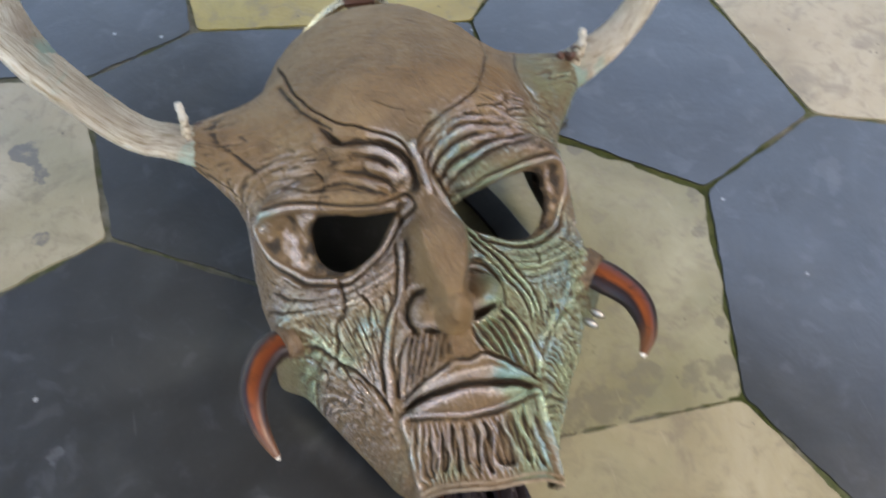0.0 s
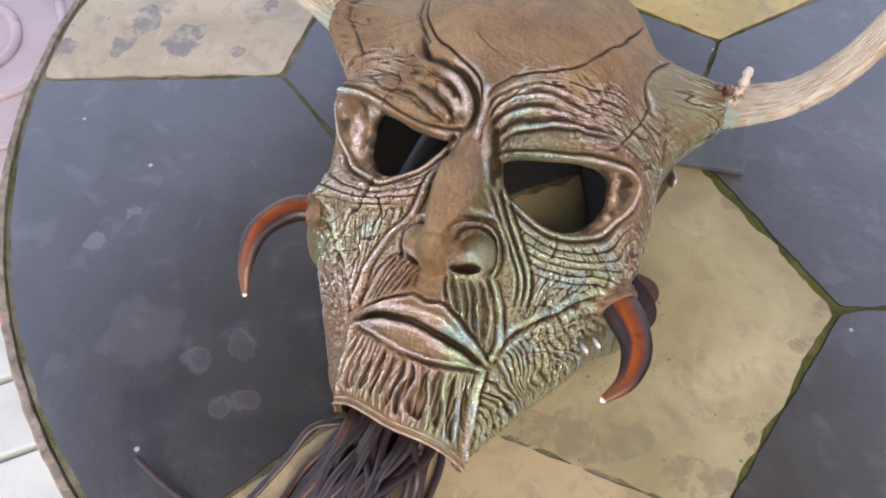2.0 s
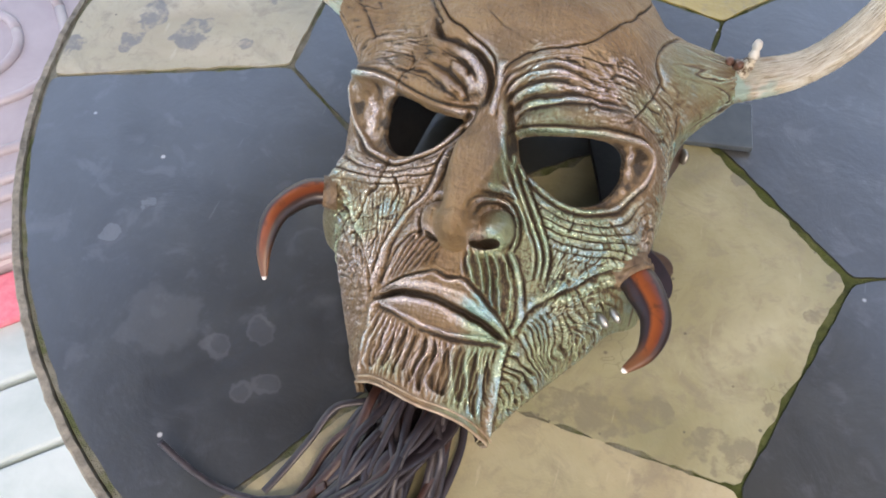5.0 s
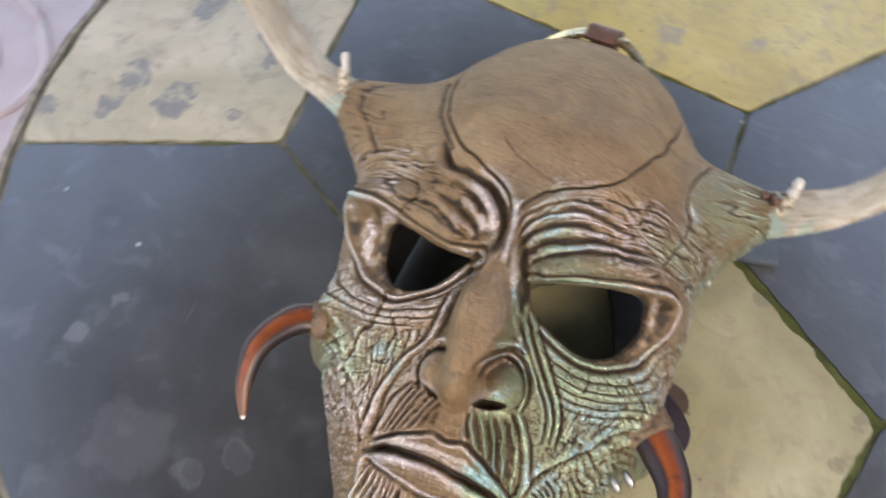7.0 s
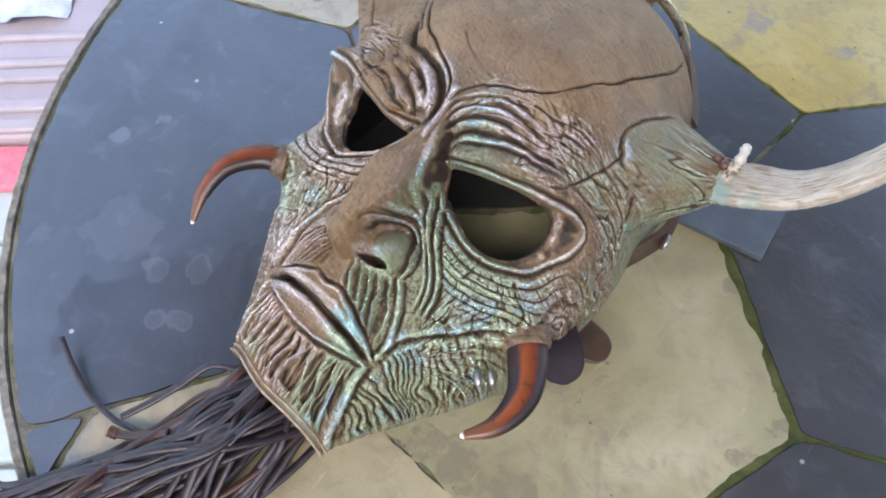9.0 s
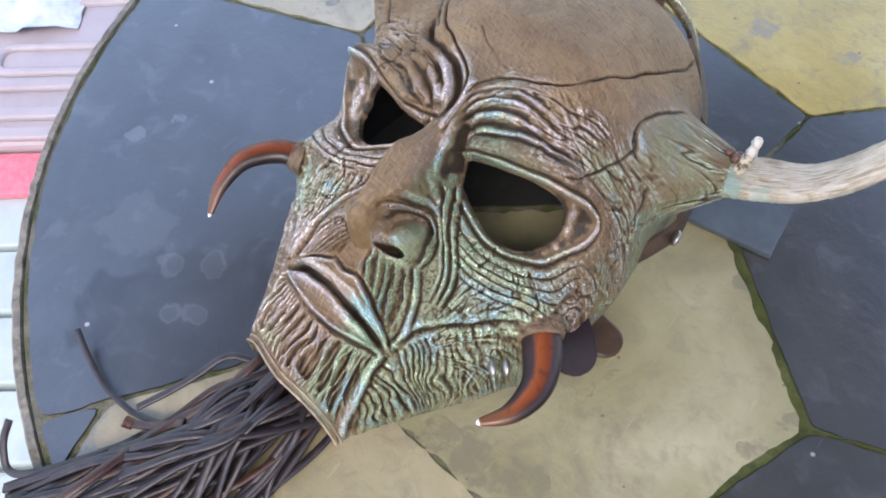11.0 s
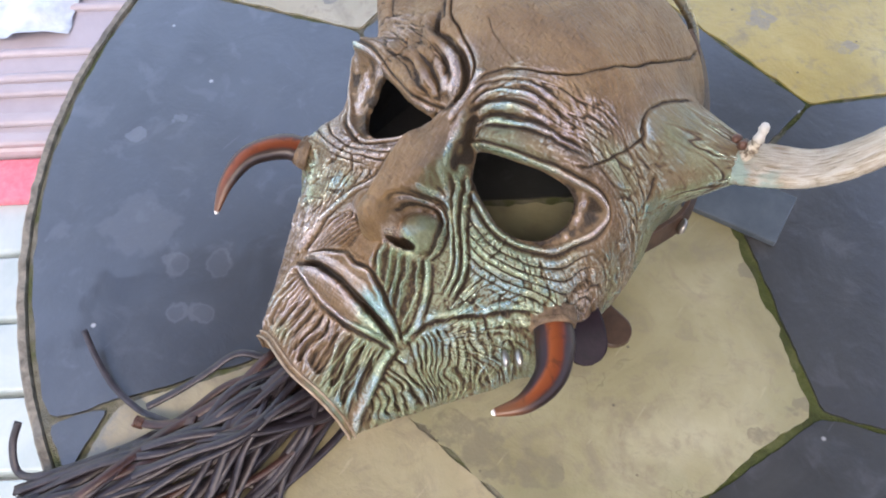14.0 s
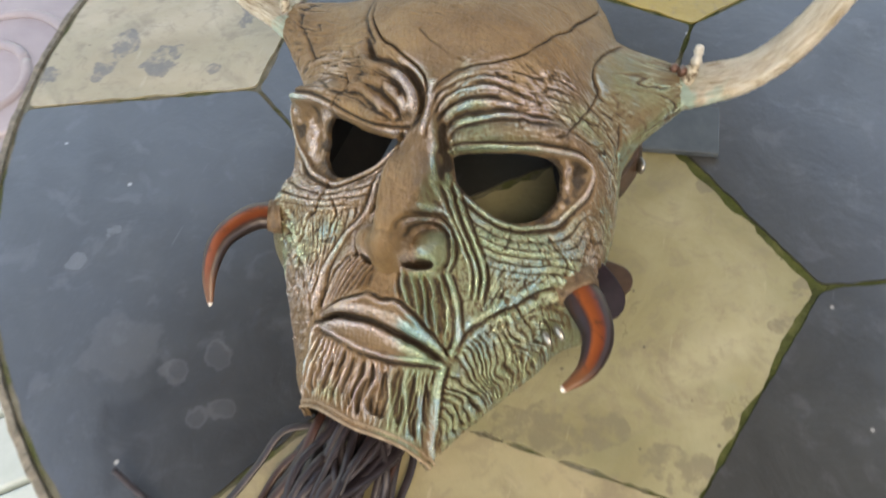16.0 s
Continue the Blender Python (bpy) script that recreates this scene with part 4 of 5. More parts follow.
ridge([(x + 1.4, y + 1.2) for x, y in jaw_r], 1.4, 1.4, 0.08, fine=True)
for line, out, seed in ((jaw_l, 1, 63), (jaw_r, -1, 66)):
    d, a = near_line(line + [(out * 76, -14)], 60)
    span = 0.072
    reach_x = np.interp(Y, [y / 1000 for _, y in line], [out * x / 1000 for x, _ in line])
    under = smooth(out * X, reach_x + 0.0008, reach_x + 0.0042) * smooth(Y, -0.020, -0.030)
    low = smooth(out * X, 0.0300 if out > 0 else 0.0345, 0.0325 if out > 0 else 0.0385) * smooth(Y, -0.066, -0.070)
    under = np.maximum(under, low)
    run_y = np.where(Y < -0.068, 0.068 + Y, 0) * -1
    v = (a * span - run_y + 0.0046 * fbm(Y * 60, Z * 70, seed, 3)) / 0.0034
    rib = np.abs(np.sin(np.pi * v))
    fade = 0.45 + 0.55 * smooth(Y, -0.034, -0.044)
    if out > 0:
        lines += under * fade * PRESS * (0.0022 * rib**0.7 - 0.0014 - 0.0006 * crease(vnoise(v * 3.3, Z * 150, seed + 1), 0.3) + 0.0009 * fbm(v * 1.6, Z * 190, seed + 2, 2))
    else:
        scale = vnoise((Y + Z) * 330, (Y - Z) * 330, seed + 3)
        lines += under * (0.0010 * np.abs(scale) ** 0.6 * smooth(Y, -0.085, -0.070) + smooth(Y, -0.066, -0.084) * 0.0010 * np.abs(fbm(Y * 260 + Z * 120, Z * 160, seed + 4, 2)))

# flanges that hold the claws
mound(-79.0, -23.0, 8.0, 8.5, 8.5)
mound(76.5, -23.0, 8.0, 8.5, 8.5)


# long scored lines on the forehead and temples, and cracks
def score(points, w=0.5, d=1.6):
    groove(points, w, d, 0.03)


score([(44.0, 135.0), (48.6, 117.7), (48.0, 92.0), (44.0, 70.0), (37.4, 54.5), (29.6, 43.2), (20.7, 36.8), (12.0, 33.6), (4.5, 30.2), (-1.0, 25.5), (-2.6, 19.2)], 0.48, 1.7)
score([(-44.0, 135.0), (-50.0, 110.0), (-49.0, 85.0), (-47.0, 64.0), (-39.0, 47.0), (-31.6, 38.6), (-22.6, 34.0), (-13.4, 29.4), (-7.6, 24.6), (-5.0, 18.6)], 0.55, 1.8)
score([(7.3, 34.6), (0.0, 37.0), (-9.0, 40.0), (-17.0, 46.0)], 0.45, 0.7)
score([(-52.0, 82.0), (-49.5, 62.0), (-43.0, 48.0), (-36.5, 38.0)], 1.0, 1.6)
score([(59.2, 84.2), (57.2, 73.0), (56.6, 63.6), (58.0, 55.0), (61.2, 50.4), (61.5, 41.5), (58.0, 30.0), (53.4, 21.4), (50.0, 18.6)], 0.42, 1.5)
score([(58.0, 55.0), (59.6, 51.4), (63.4, 48.4)])
score([(69.0, 46.0), (73.5, 40.0), (76.0, 30.0)])
score([(-60.5, 80.0), (-66.0, 60.0), (-67.0, 39.0)])
score([(-47.4, 26.5), (-44.4, 20.4), (-45.6, 16.6), (-48.2, 12.2)], 0.5, 1.8)
score([(-48.5, -12.8), (-45.6, -21.0), (-47.2, -26.4), (-51.6, -28.6), (-53.0, -36.0), (-56.0, -42.0)], 0.8, 2.8)
score([(-38.0, -22.0), (-36.0, -28.0), (-38.4, -33.0)], 0.6, 1.6)
score([(43.0, -15.2), (43.4, -20.0), (41.8, -25.0)], 0.5, 1.6)
score([(58.6, -12.0), (61.6, -15.4), (65.8, -16.4), (66.4, -21.0)], 0.7, 2.2)
score([(70.5, -13.0), (73.0, -5.0), (76.0, 4.0)], 0.8, 2.2)

cuts = lines.copy()
# bags under the eyes: flat bands parted by thin rings, with short cracks across
past_fold = np.where(X > 0, smooth(X - np.interp(-Y, [-p[1] / 1000 for p in fold_l], [p[0] / 1000 for p in fold_l]), 0.003, 0.006), smooth(np.interp(-Y, [-p[1] / 1000 for p in fold_r], [p[0] / 1000 for p in fold_r]) - X, 0.002, 0.005))
for s_, cx, cy, seed, reach in ((sl, 0.036, -0.001, 31, 0.021), (sr, -0.042, 0.001, 37, 0.014)):
    ang = np.arctan2(Y - cy, X - cx)
    below = smooth(s_, 0.0030, 0.0042) * smooth(s_, reach, 0.7 * reach) * smooth(Y, 0.012, -0.004) * bare * (0.35 + 0.65 * past_fold)
    phase = (s_ + wob * 0.5) * (1 + 0.22 * vnoise(ang * 1.3, s_ * 0 + seed, seed + 2)) / 0.0029
    band = np.abs(np.sin(np.pi * phase)) ** 0.45
    lines += below * (0.0010 * band - 0.0006 - 0.0008 * crease(np.sin(np.pi * phase), 0.20))
    lines -= below * 0.0003 * crease(vnoise((s_ + wob * 0.4) / 0.0011, ang * 4 + seed, seed + 9), 0.22)
    row = np.floor(phase)
    cell = vnoise(ang * 12 + row * 7.31 + seed, row * 0.77 + 0 * X, seed + 3)
    lines -= below * 0.0010 * crease(cell, 0.05)
    onlid = smooth(s_, 0.0026, 0.0036) * smooth(s_, 0.012, 0.008) * smooth(Y, 0.002, 0.008)
    lines -= onlid * (0.00016 * crease(vnoise((s_ + wob * 0.3) / 0.0010, ang * 5 + seed, seed + 8), 0.2) + 0.00020 * crease(vnoise(X * 900, Y * 700, seed + 12), 0.15))
lines -= leaf * 0.00016 * (crease(vnoise(X / 0.0008, Y / 0.008, 46), 0.3) + crease(vnoise(X / 0.008, Y / 0.0007, 47), 0.3))
# cheeks: long strands drawn towards the mouth's corner, broken into small plates
mid = smooth(Y, -0.066, -0.054) * smooth(Y, -0.004, -0.018) * smooth(eye, 0.011, 0.018) * past_fold * bare * np.where(X > 0, smooth(jaw_l[3][0] / 1000 - X + 0.5 * (Y + 0.043), -0.030, -0.024), smooth(X, -0.074, -0.066))
fx, fy = np.where(X > 0, 0.034, -0.037), -0.070
turn_c = np.arctan2(np.abs(X - fx) * np.sign(X) * np.sign(X - fx), Y - fy) * np.sign(X)
rad = np.hypot(X - fx, Y - fy)
n1 = fbm(turn_c * 11 + wob * 170, rad / 0.030, 53, 2)
n2 = vnoise(turn_c * 34 + wob * 200, rad / 0.010, 56)
n3 = fbm(rad / 0.0062 + wob * 190, turn_c * 5, 54, 2)
lines += mid * (0.0017 * (1 - np.abs(n1)) - 0.0007 - 0.0012 * crease(n1, 0.11) - 0.0005 * crease(n2, 0.2) - 0.0009 * crease(n3, 0.055))
# temples and sides: folds drawn towards the antlers, cracked across
side = smooth(np.abs(X), 0.050, 0.063) * smooth(Y, -0.040, -0.010) * smooth(eye, 0.004, 0.010) * smooth(Y, 0.130, 0.095)
root = np.where(X > 0, np.hypot(Y - 0.073, Z - 0.080), np.hypot(Y - 0.064, Z - 0.088))
side = side * (0.35 + 0.65 * smooth(Y, -0.030, 0.006)) * (0.14 + 0.86 * smooth(Y, 0.056, 0.030) + 0.5 * np.exp(-((root / 0.022) ** 2)) * smooth(np.abs(X), 0.060, 0.070))
hy = Y - 0.078 + 0.25 * (0.075 - np.abs(X))
n1 = fbm(hy / 0.0058 + wob * 260, np.abs(X) / 0.016 + Z / 0.018, 59, 3)
n2 = fbm(X / 0.0090 + Z / 0.0090 + wob * 160, Y / 0.0110, 61, 2)
n3 = vnoise(hy / 0.0013 + wob * 280, np.abs(X) / 0.007 + Z / 0.007, 62)
lines += side * np.where(X > 0, 1.0, 0.7) * (0.0016 * (1 - np.abs(n1)) - 0.0006 - 0.0012 * crease(n1, 0.11) - 0.0006 * crease(n2, 0.05) - 0.0004 * crease(n3, 0.2))
# creases that run out along the stalks
stalk = np.exp(-((root / 0.024) ** 2)) * smooth(np.abs(X), 0.056, 0.068)
turn_s = np.where(X > 0, np.arctan2(Z - 0.080, Y - 0.073), np.arctan2(Z - 0.088, Y - 0.064))
n1 = fbm(turn_s * 3.2 + 4, root / 0.012, 77, 3)
lines += stalk * smooth(root, 0.0015, 0.006) * (0.0010 * (1 - np.abs(n1)) - 0.0016 * crease(n1, 0.12))
# faint ripples on the dome and the nose
dome = smooth(Y, 0.030, 0.062) * smooth(np.abs(X), 0.074, 0.036)
lines += dome * (0.00030 * fbm(X / 0.012, Y / 0.006, 67, 3) - 0.00022 * crease(fbm(X / 0.010, Y / 0.0035 + X / 0.01, 68, 2), 0.12))
lines -= nose * 0.00016 * crease(vnoise(X / 0.0011 + Y / 0.003, Y / 0.010, 69), 0.25)
relief += 0.0008 * fbm(X / 0.03, Y / 0.03, 71, 2)
# fine leathery cracking between the larger folds
skin = smooth(Y, 0.012, -0.006) * (1 - 0.9 * leaf) * (1 - 0.9 * nose) * (1 - slots) * bare
n1 = fbm(X * 300 + 120 * wob, Y * 300 - 90 * wob, 75, 2)
n2 = fbm(X * 620, Y * 560, 76, 2)
lines -= skin * (0.00028 * crease(n1, 0.09) + 0.00026 * crease(n2, 0.12))
# hair-thin lines that follow the brows
bow_l = np.interp(X, [0.000, 0.004, 0.010, 0.019, 0.028, 0.038, 0.055], [0.008, 0.0144, 0.0192, 0.0228, 0.0246, 0.0252, 0.0300])
bow_r = np.interp(X, [-0.066, -0.046, -0.037, -0.026, -0.019, -0.013], [0.028, 0.0206, 0.0192, 0.0154, 0.0124, 0.008])
for bow, where, seed in ((bow_l, smooth(X, 0.004, 0.010) * smooth(X, 0.062, 0.050), 87), (bow_r, smooth(X, -0.011, -0.016), 88)):
    lane = Y - bow
    on = where * smooth(lane, -0.010, -0.006) * smooth(lane, 0.022, 0.012) * smooth(eye, 0.003, 0.005)
    n1 = fbm(lane / 0.0030 + wob * 150, X / 0.016, seed, 2)
    n2 = vnoise(lane / 0.0010 + wob * 200, X / 0.007, seed + 4)
    lines += on * (0.0007 * (1 - np.abs(n1)) - 0.0003 - 0.0009 * crease(n1, 0.10) - 0.00035 * crease(n2, 0.2))
# fine tooling all over
tool = 0.00020 * vnoise(X * 1250 + Y * 420, Y * 330 - X * 120, 73) + 0.00018 * vnoise(X * 300 - Y * 160, Y * 1200 + X * 380, 74)
lines += tool

hem = smooth(Z - rim[:, None], 0.0015, 0.0070)
lines = lines * (0.15 + 0.85 * hem) * (1 - 0.75 * sum(np.exp(-(((X - c) / 0.0090) ** 2 + ((Y + 0.025) / 0.0100) ** 2)) for c in (-0.079, 0.0765)))
shell = grid + NORMAL * (relief + lines)[..., None]
# stalks drawn out of the temples to take the antlers
for root, way, reach in (((0.073, 0.0730, 0.080), (0.92, 0.36, 0.12), 0.036), ((-0.074, 0.0640, 0.088), (-0.93, 0.18, 0.36), 0.034), ((-0.078, -0.0225, 0.060), (-0.88, -0.45, 0.05), 0.007), ((0.0775, -0.0215, 0.0575), (0.72, -0.70, 0.05), 0.004)):
    o, w = np.array(root), np.array(way) / np.linalg.norm(way)
    off = grid - o
    al = off @ w
    d = np.sqrt(np.maximum((off**2).sum(-1) - al**2, 0))
    pull = reach * np.exp(-((d / (0.0200 if reach > 0.02 else 0.0092)) ** 2.2)) * smooth(np.abs(al), 0.045, 0.02) * (np.sign(X) == np.sign(w[0]))
    shell = shell + w * pull[..., None]

shell[..., 1] += 0.0075 * smooth(Y, -0.086, -0.108) * smooth(X, 0.004, -0.034)
# the sockets dive inward from their rims to the holes, and the holes are cut: places just past the cut slide onto it
for s_, h_ in ((sl, hl), (sr, hr)):
    width = np.clip(np.maximum(h_, 0) - s_, 0.0004, 0.03)
    share = np.where(s_ < 0, np.clip(-s_ / width, 0, 1), 0)
    deep = np.minimum(0.0016 + 0.75 * width, 0.0095)
    shell = shell - (0.5 * NORMAL + np.array((0, 0, 0.5))) * (share**0.6 * deep + np.where(s_ < 0, 0.0007 * fbm(X * 260, Y * 260, 89, 2), 0))[..., None]
cut = np.minimum(hl, hr)
keep = cut > -0.0007
near = (cut < 0) & (cut > -0.0009)


def sampled(g, i, j):
    i, j = np.clip(i, 0, NV - 1.001), np.clip(j, 0, NU - 1.001)
    a, b = i.astype(int), j.astype(int)
    u, v = (i - a), (j - b)
    if g.ndim == 3:
        u, v = u[..., None], v[..., None]
    return (g[a, b] * (1 - v) + g[a, b + 1] * v) * (1 - u) + (g[a + 1, b] * (1 - v) + g[a + 1, b + 1] * v) * u


gi, gj = np.gradient(cut, axis=0), np.gradient(cut, axis=1)
ri, rj = [k.astype(float) for k in np.nonzero(near)]
for _ in range(4):
    c, di, dj = sampled(cut, ri, rj), sampled(gi, ri, rj), sampled(gj, ri, rj)
    step = np.clip(-c / (di**2 + dj**2 + 1e-12), -1e5, 1e5)
    ri, rj = ri + np.clip(step * di, -2, 2), rj + np.clip(step * dj, -2, 2)
shell[near] = sampled(shell.copy(), ri, rj)

index = np.arange(NU * NV).reshape(NV, NU)
quads = np.stack([index[:-1, :-1], index[:-1, 1:], index[1:, 1:], index[1:, :-1]], -1).reshape(-1, 4)
ok = keep.reshape(-1)[quads].all(1)
quads = quads[ok]
used = np.unique(quads)
remap = np.full(NU * NV, -1)
remap[used] = np.arange(len(used))
mask = thing("horned_mask", "horned brown leather face mask with claws and dark lacing", "mask", (0, 0, 0))
outer = shell.reshape(-1, 3)[used]
inner = (shell - NORMAL * 0.0026).reshape(-1, 3)[used]
qs = remap[quads]
edges = np.concatenate([qs[:, [i, (i + 1) % 4]] for i in range(4)])
key = np.sort(edges, axis=1)
_, first, count = np.unique(key[:, 0] * 10**7 + key[:, 1], return_index=True, return_counts=True)
open_edges = edges[first[count == 1]]
m = len(outer)
rimv = np.unique(open_edges)
back = np.full(m, -1)
back[rimv] = m + np.arange(len(rimv))
wall = np.stack([open_edges[:, 1], open_edges[:, 0], back[open_edges[:, 0]], back[open_edges[:, 1]]], -1)
me = mesh_from("face", np.vstack([outer, inner[rimv]]), np.vstack([qs, wall]))
step = 4
lin = (grid + NORMAL * (relief + np.minimum(lines, 0) - 0.0028)[..., None] + (shell - grid - NORMAL * (relief + lines)[..., None]))[::step, ::step]
li = np.arange(lin.shape[0] * lin.shape[1]).reshape(lin.shape[:2])
lq = np.stack([li[:-1, :-1], li[1:, :-1], li[1:, 1:], li[:-1, 1:]], -1).reshape(-1, 4)
lq = lq[(np.minimum(cut, eye) > 0.0022)[::step, ::step].reshape(-1)[lq].all(1)]
# added skirt from rim to table: stops light leaking in behind the eyes
skirt_v, skirt_f = [], []
for col, turn_f in ((0, False),):
    first_v = len(skirt_v)
    edge = lin[:, col]
    for p in edge:
        for shrink, z in ((0.97, p[2] + 0.006), (0.86, 0.5 * p[2]), (0.80, 0.0030)):
            skirt_v.append((p[0] * shrink, p[1], z))
    for i in range(len(edge) - 1):
        for j in range(2):
            a = first_v + i * 3 + j
            quad = (a, a + 3, a + 4, a + 1)
            skirt_f.append(quad[::-1] if turn_f else quad)
place("padding", mesh_from("padding", skirt_v, skirt_f), M_BLACK, mask, "black skirt added to keep light out under the rim")
place("lining", mesh_from("lining", lin.reshape(-1, 3), lq), M_BLACK, mask, "black inner lining")


def lowpass(g, reach):
    k = np.exp(-np.linspace(-2, 2, 2 * reach + 1) ** 2)
    k /= k.sum()
    for axis in (0, 1):
        g = np.apply_along_axis(lambda r: np.convolve(np.pad(r, reach, "edge"), k, "valid"), axis, g)
    return g


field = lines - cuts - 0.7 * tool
# high on rubbed ridges; low in grooves, where shade is painted in
rub_shade = np.clip(0.49 + 0.72 * (field - lowpass(field, 20)) / 0.0020 + 0.50 * (field - lowpass(field, 5)) / 0.0007 + 0.55 * (cuts - lowpass(cuts, 20)) / 0.0022 + 0.20 * (cuts - lowpass(cuts, 5)) / 0.0009, 0, 1)
tint = 0.24 + 0.46 * smooth(X, -0.004, 0.022) * smooth(Y, 0.030, 0.000) + 0.24 * smooth(X, 0.0, 0.030) * smooth(Y, 0.000, 0.020) + 0.10 * smooth(Y, 0.0, -0.05) + 0.60 * fbm(X * 30, Y * 30, 83, 3)
tint = tint + 0.26 * smooth(wing_l, 0.004, 0.016) + 0.55 * fringe_l + 0.35 * slots * smooth(X, 0.008, 0.024) + 0.30 * smooth(X, 0.026, 0.034) * smooth(Y, -0.035, -0.055) + 0.34 * smooth(X, 0.062, 0.072) * smooth(Y, 0.030, 0.050) * smooth(Y, 0.100, 0.085) * smooth(Z, 0.086, 0.072)
tint = tint + 0.30 * smooth(X - edge_l, -0.004, 0.002) * smooth(spine, 0.003, 0.010)
tint = np.clip(tint - 0.75 * dome - 0.30 * nose * smooth(X, 0.010, -0.004) + 0.16 * leaf, 0, 1)
socket = smooth(eye, 0.0, -0.0015)
tint = np.clip(tint - 0.30 * stalk * smooth(Z, 0.070, 0.084), 0, 1)
tint = tint * (1 - socket) + (0.28 + 0.30 * fbm(X * 150, Y * 150, 85)) * socket
rub_shade = rub_shade * (1 - socket) + np.clip(0.56 + 0.75 * fbm(X * 230, Y * 230, 86, 3) - 0.25 * smooth(np.minimum(hl, hr), 0.0022, 0.0004), 0.15, 0.9) * socket
for key, vals in (("rub_shade", rub_shade), ("tint", tint)):
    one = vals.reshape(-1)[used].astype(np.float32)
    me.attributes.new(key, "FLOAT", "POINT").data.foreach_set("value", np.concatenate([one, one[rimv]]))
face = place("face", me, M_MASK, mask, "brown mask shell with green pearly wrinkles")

# ---- antlers, claws and small tines ----
def antler(parent, points, radii, fork=None, seed=1):
    p = spline(points, 22)
    r = np.interp(np.linspace(0, 1, len(p)), np.linspace(0, 1, len(radii)), radii)
    r = r * (1 + 0.06 * vnoise(np.linspace(0, 9, len(p)), np.zeros(len(p)), seed))
    stem = place("antler", tube("antler", p, r, 22, 0.92, 0.05, seed), M_ANTLER, parent, "pale weathered antler")
    if fork:
        q = spline(fork[0], 18)
        rr = np.interp(np.linspace(0, 1, len(q)), np.linspace(0, 1, len(fork[1])), fork[1])
        place("antler_fork", tube("antler_fork", q, rr, 20, 0.92, 0.05, seed + 1), M_ANTLER, stem)
    return stem


antler_left = antler(mask, [(0.082, 0.0775, 0.0815), (0.106, 0.0865, 0.0840), (0.128, 0.0950, 0.0920), (0.145, 0.1040, 0.1120), (0.160, 0.1260, 0.1340), (0.170, 0.155, 0.156), (0.178, 0.190, 0.172)],
                     [0.0115, 0.0100, 0.0082, 0.0076, 0.0072, 0.0064, 0.0045], seed=3)
antler_right = antler(mask, [(-0.080, 0.0640, 0.0900), (-0.103, 0.0690, 0.0990), (-0.123, 0.0745, 0.1080), (-0.148, 0.0855, 0.1400), (-0.163, 0.0960, 0.1580), (-0.190, 0.106, 0.176), (-0.222, 0.113, 0.190)],
                      [0.0112, 0.0092, 0.0086, 0.0096, 0.0082, 0.0062, 0.0042],
                      ([(-0.150, 0.0870, 0.1420), (-0.1565, 0.0985, 0.1570), (-0.1600, 0.1180, 0.1740), (-0.162, 0.142, 0.190)], [0.0095, 0.0085, 0.0070, 0.0045]), seed=7)


def tine(parent, base, tip, r):
    """A short knobbly stub of twig with a pale worn end."""
    p = spline([base, tuple((np.array(base) * 0.5 + np.array(tip) * 0.5) + np.array((0.0008, -0.0006, 0))), tip], 10)
    rr = np.linspace(r, r * 0.6, len(p)) * (1 + 0.14 * np.sin(np.arange(len(p)) * 1.1 + 0.8) + 0.10 * np.sin(np.arange(len(p)) * 2.7))
    place("tine", tube("tine", p, rr, 12, 1.0, 0.25, 5), M_TINE, parent, "small knobbly tine with a pale tip")


tine(mask, (0.0985, 0.0810, 0.0900), (0.1010, 0.0845, 0.1095), 0.0030)
tine(mask, (-0.0985, 0.0660, 0.1030), (-0.0985, 0.0735, 0.1200), 0.0026)
for base in ((0.0955, 0.0830, 0.0930), (-0.0945, 0.0690, 0.1010)):
    bm = bmesh.new()
    for k in range(7):
        blob(bm, (base[0] + random.uniform(-0.004, 0.004), base[1] + random.uniform(-0.004, 0.004), base[2] + random.uniform(-0.002, 0.003)), random.uniform(0.0014, 0.0026), (1, 1, 1.3), (random.uniform(0, 90), 0, random.uniform(0, 90)), 10)
    part("burr", bm, M_STRAP, mask, "dark knobbly burr")


def claw(parent, points, wide, seed):
    p = spline(points, 18)
    t = np.linspace(0, 1, len(p))
    r = wide * np.interp(t, [0, 0.25, 0.6, 0.85, 0.97, 1], [0.98, 1.0, 0.72, 0.40, 0.22, 0.08])
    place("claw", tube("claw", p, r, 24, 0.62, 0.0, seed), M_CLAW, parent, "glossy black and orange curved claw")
    q = p[: int(len(p) * (0.13 if seed == 1 else 0.16))]
    k = np.linspace(0, 1, len(q))
    place("claw_cuff", tube("claw_cuff", q, wide * (1.32 - 0.22 * k) * (1 + 0.03 * np.sin(k * 40)), 40, 0.72, 0.14, seed, False), M_CUFF, parent, "wrinkled leather cuff round the claw")


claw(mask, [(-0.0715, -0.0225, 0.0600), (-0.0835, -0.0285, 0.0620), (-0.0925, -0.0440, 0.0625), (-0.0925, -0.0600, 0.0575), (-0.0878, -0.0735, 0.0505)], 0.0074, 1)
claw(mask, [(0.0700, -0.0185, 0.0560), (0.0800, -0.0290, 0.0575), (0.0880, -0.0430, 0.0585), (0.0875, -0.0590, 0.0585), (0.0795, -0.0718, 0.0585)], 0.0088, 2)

# ---- lacing that hangs from the chin ----
rng = np.random.default_rng(12)


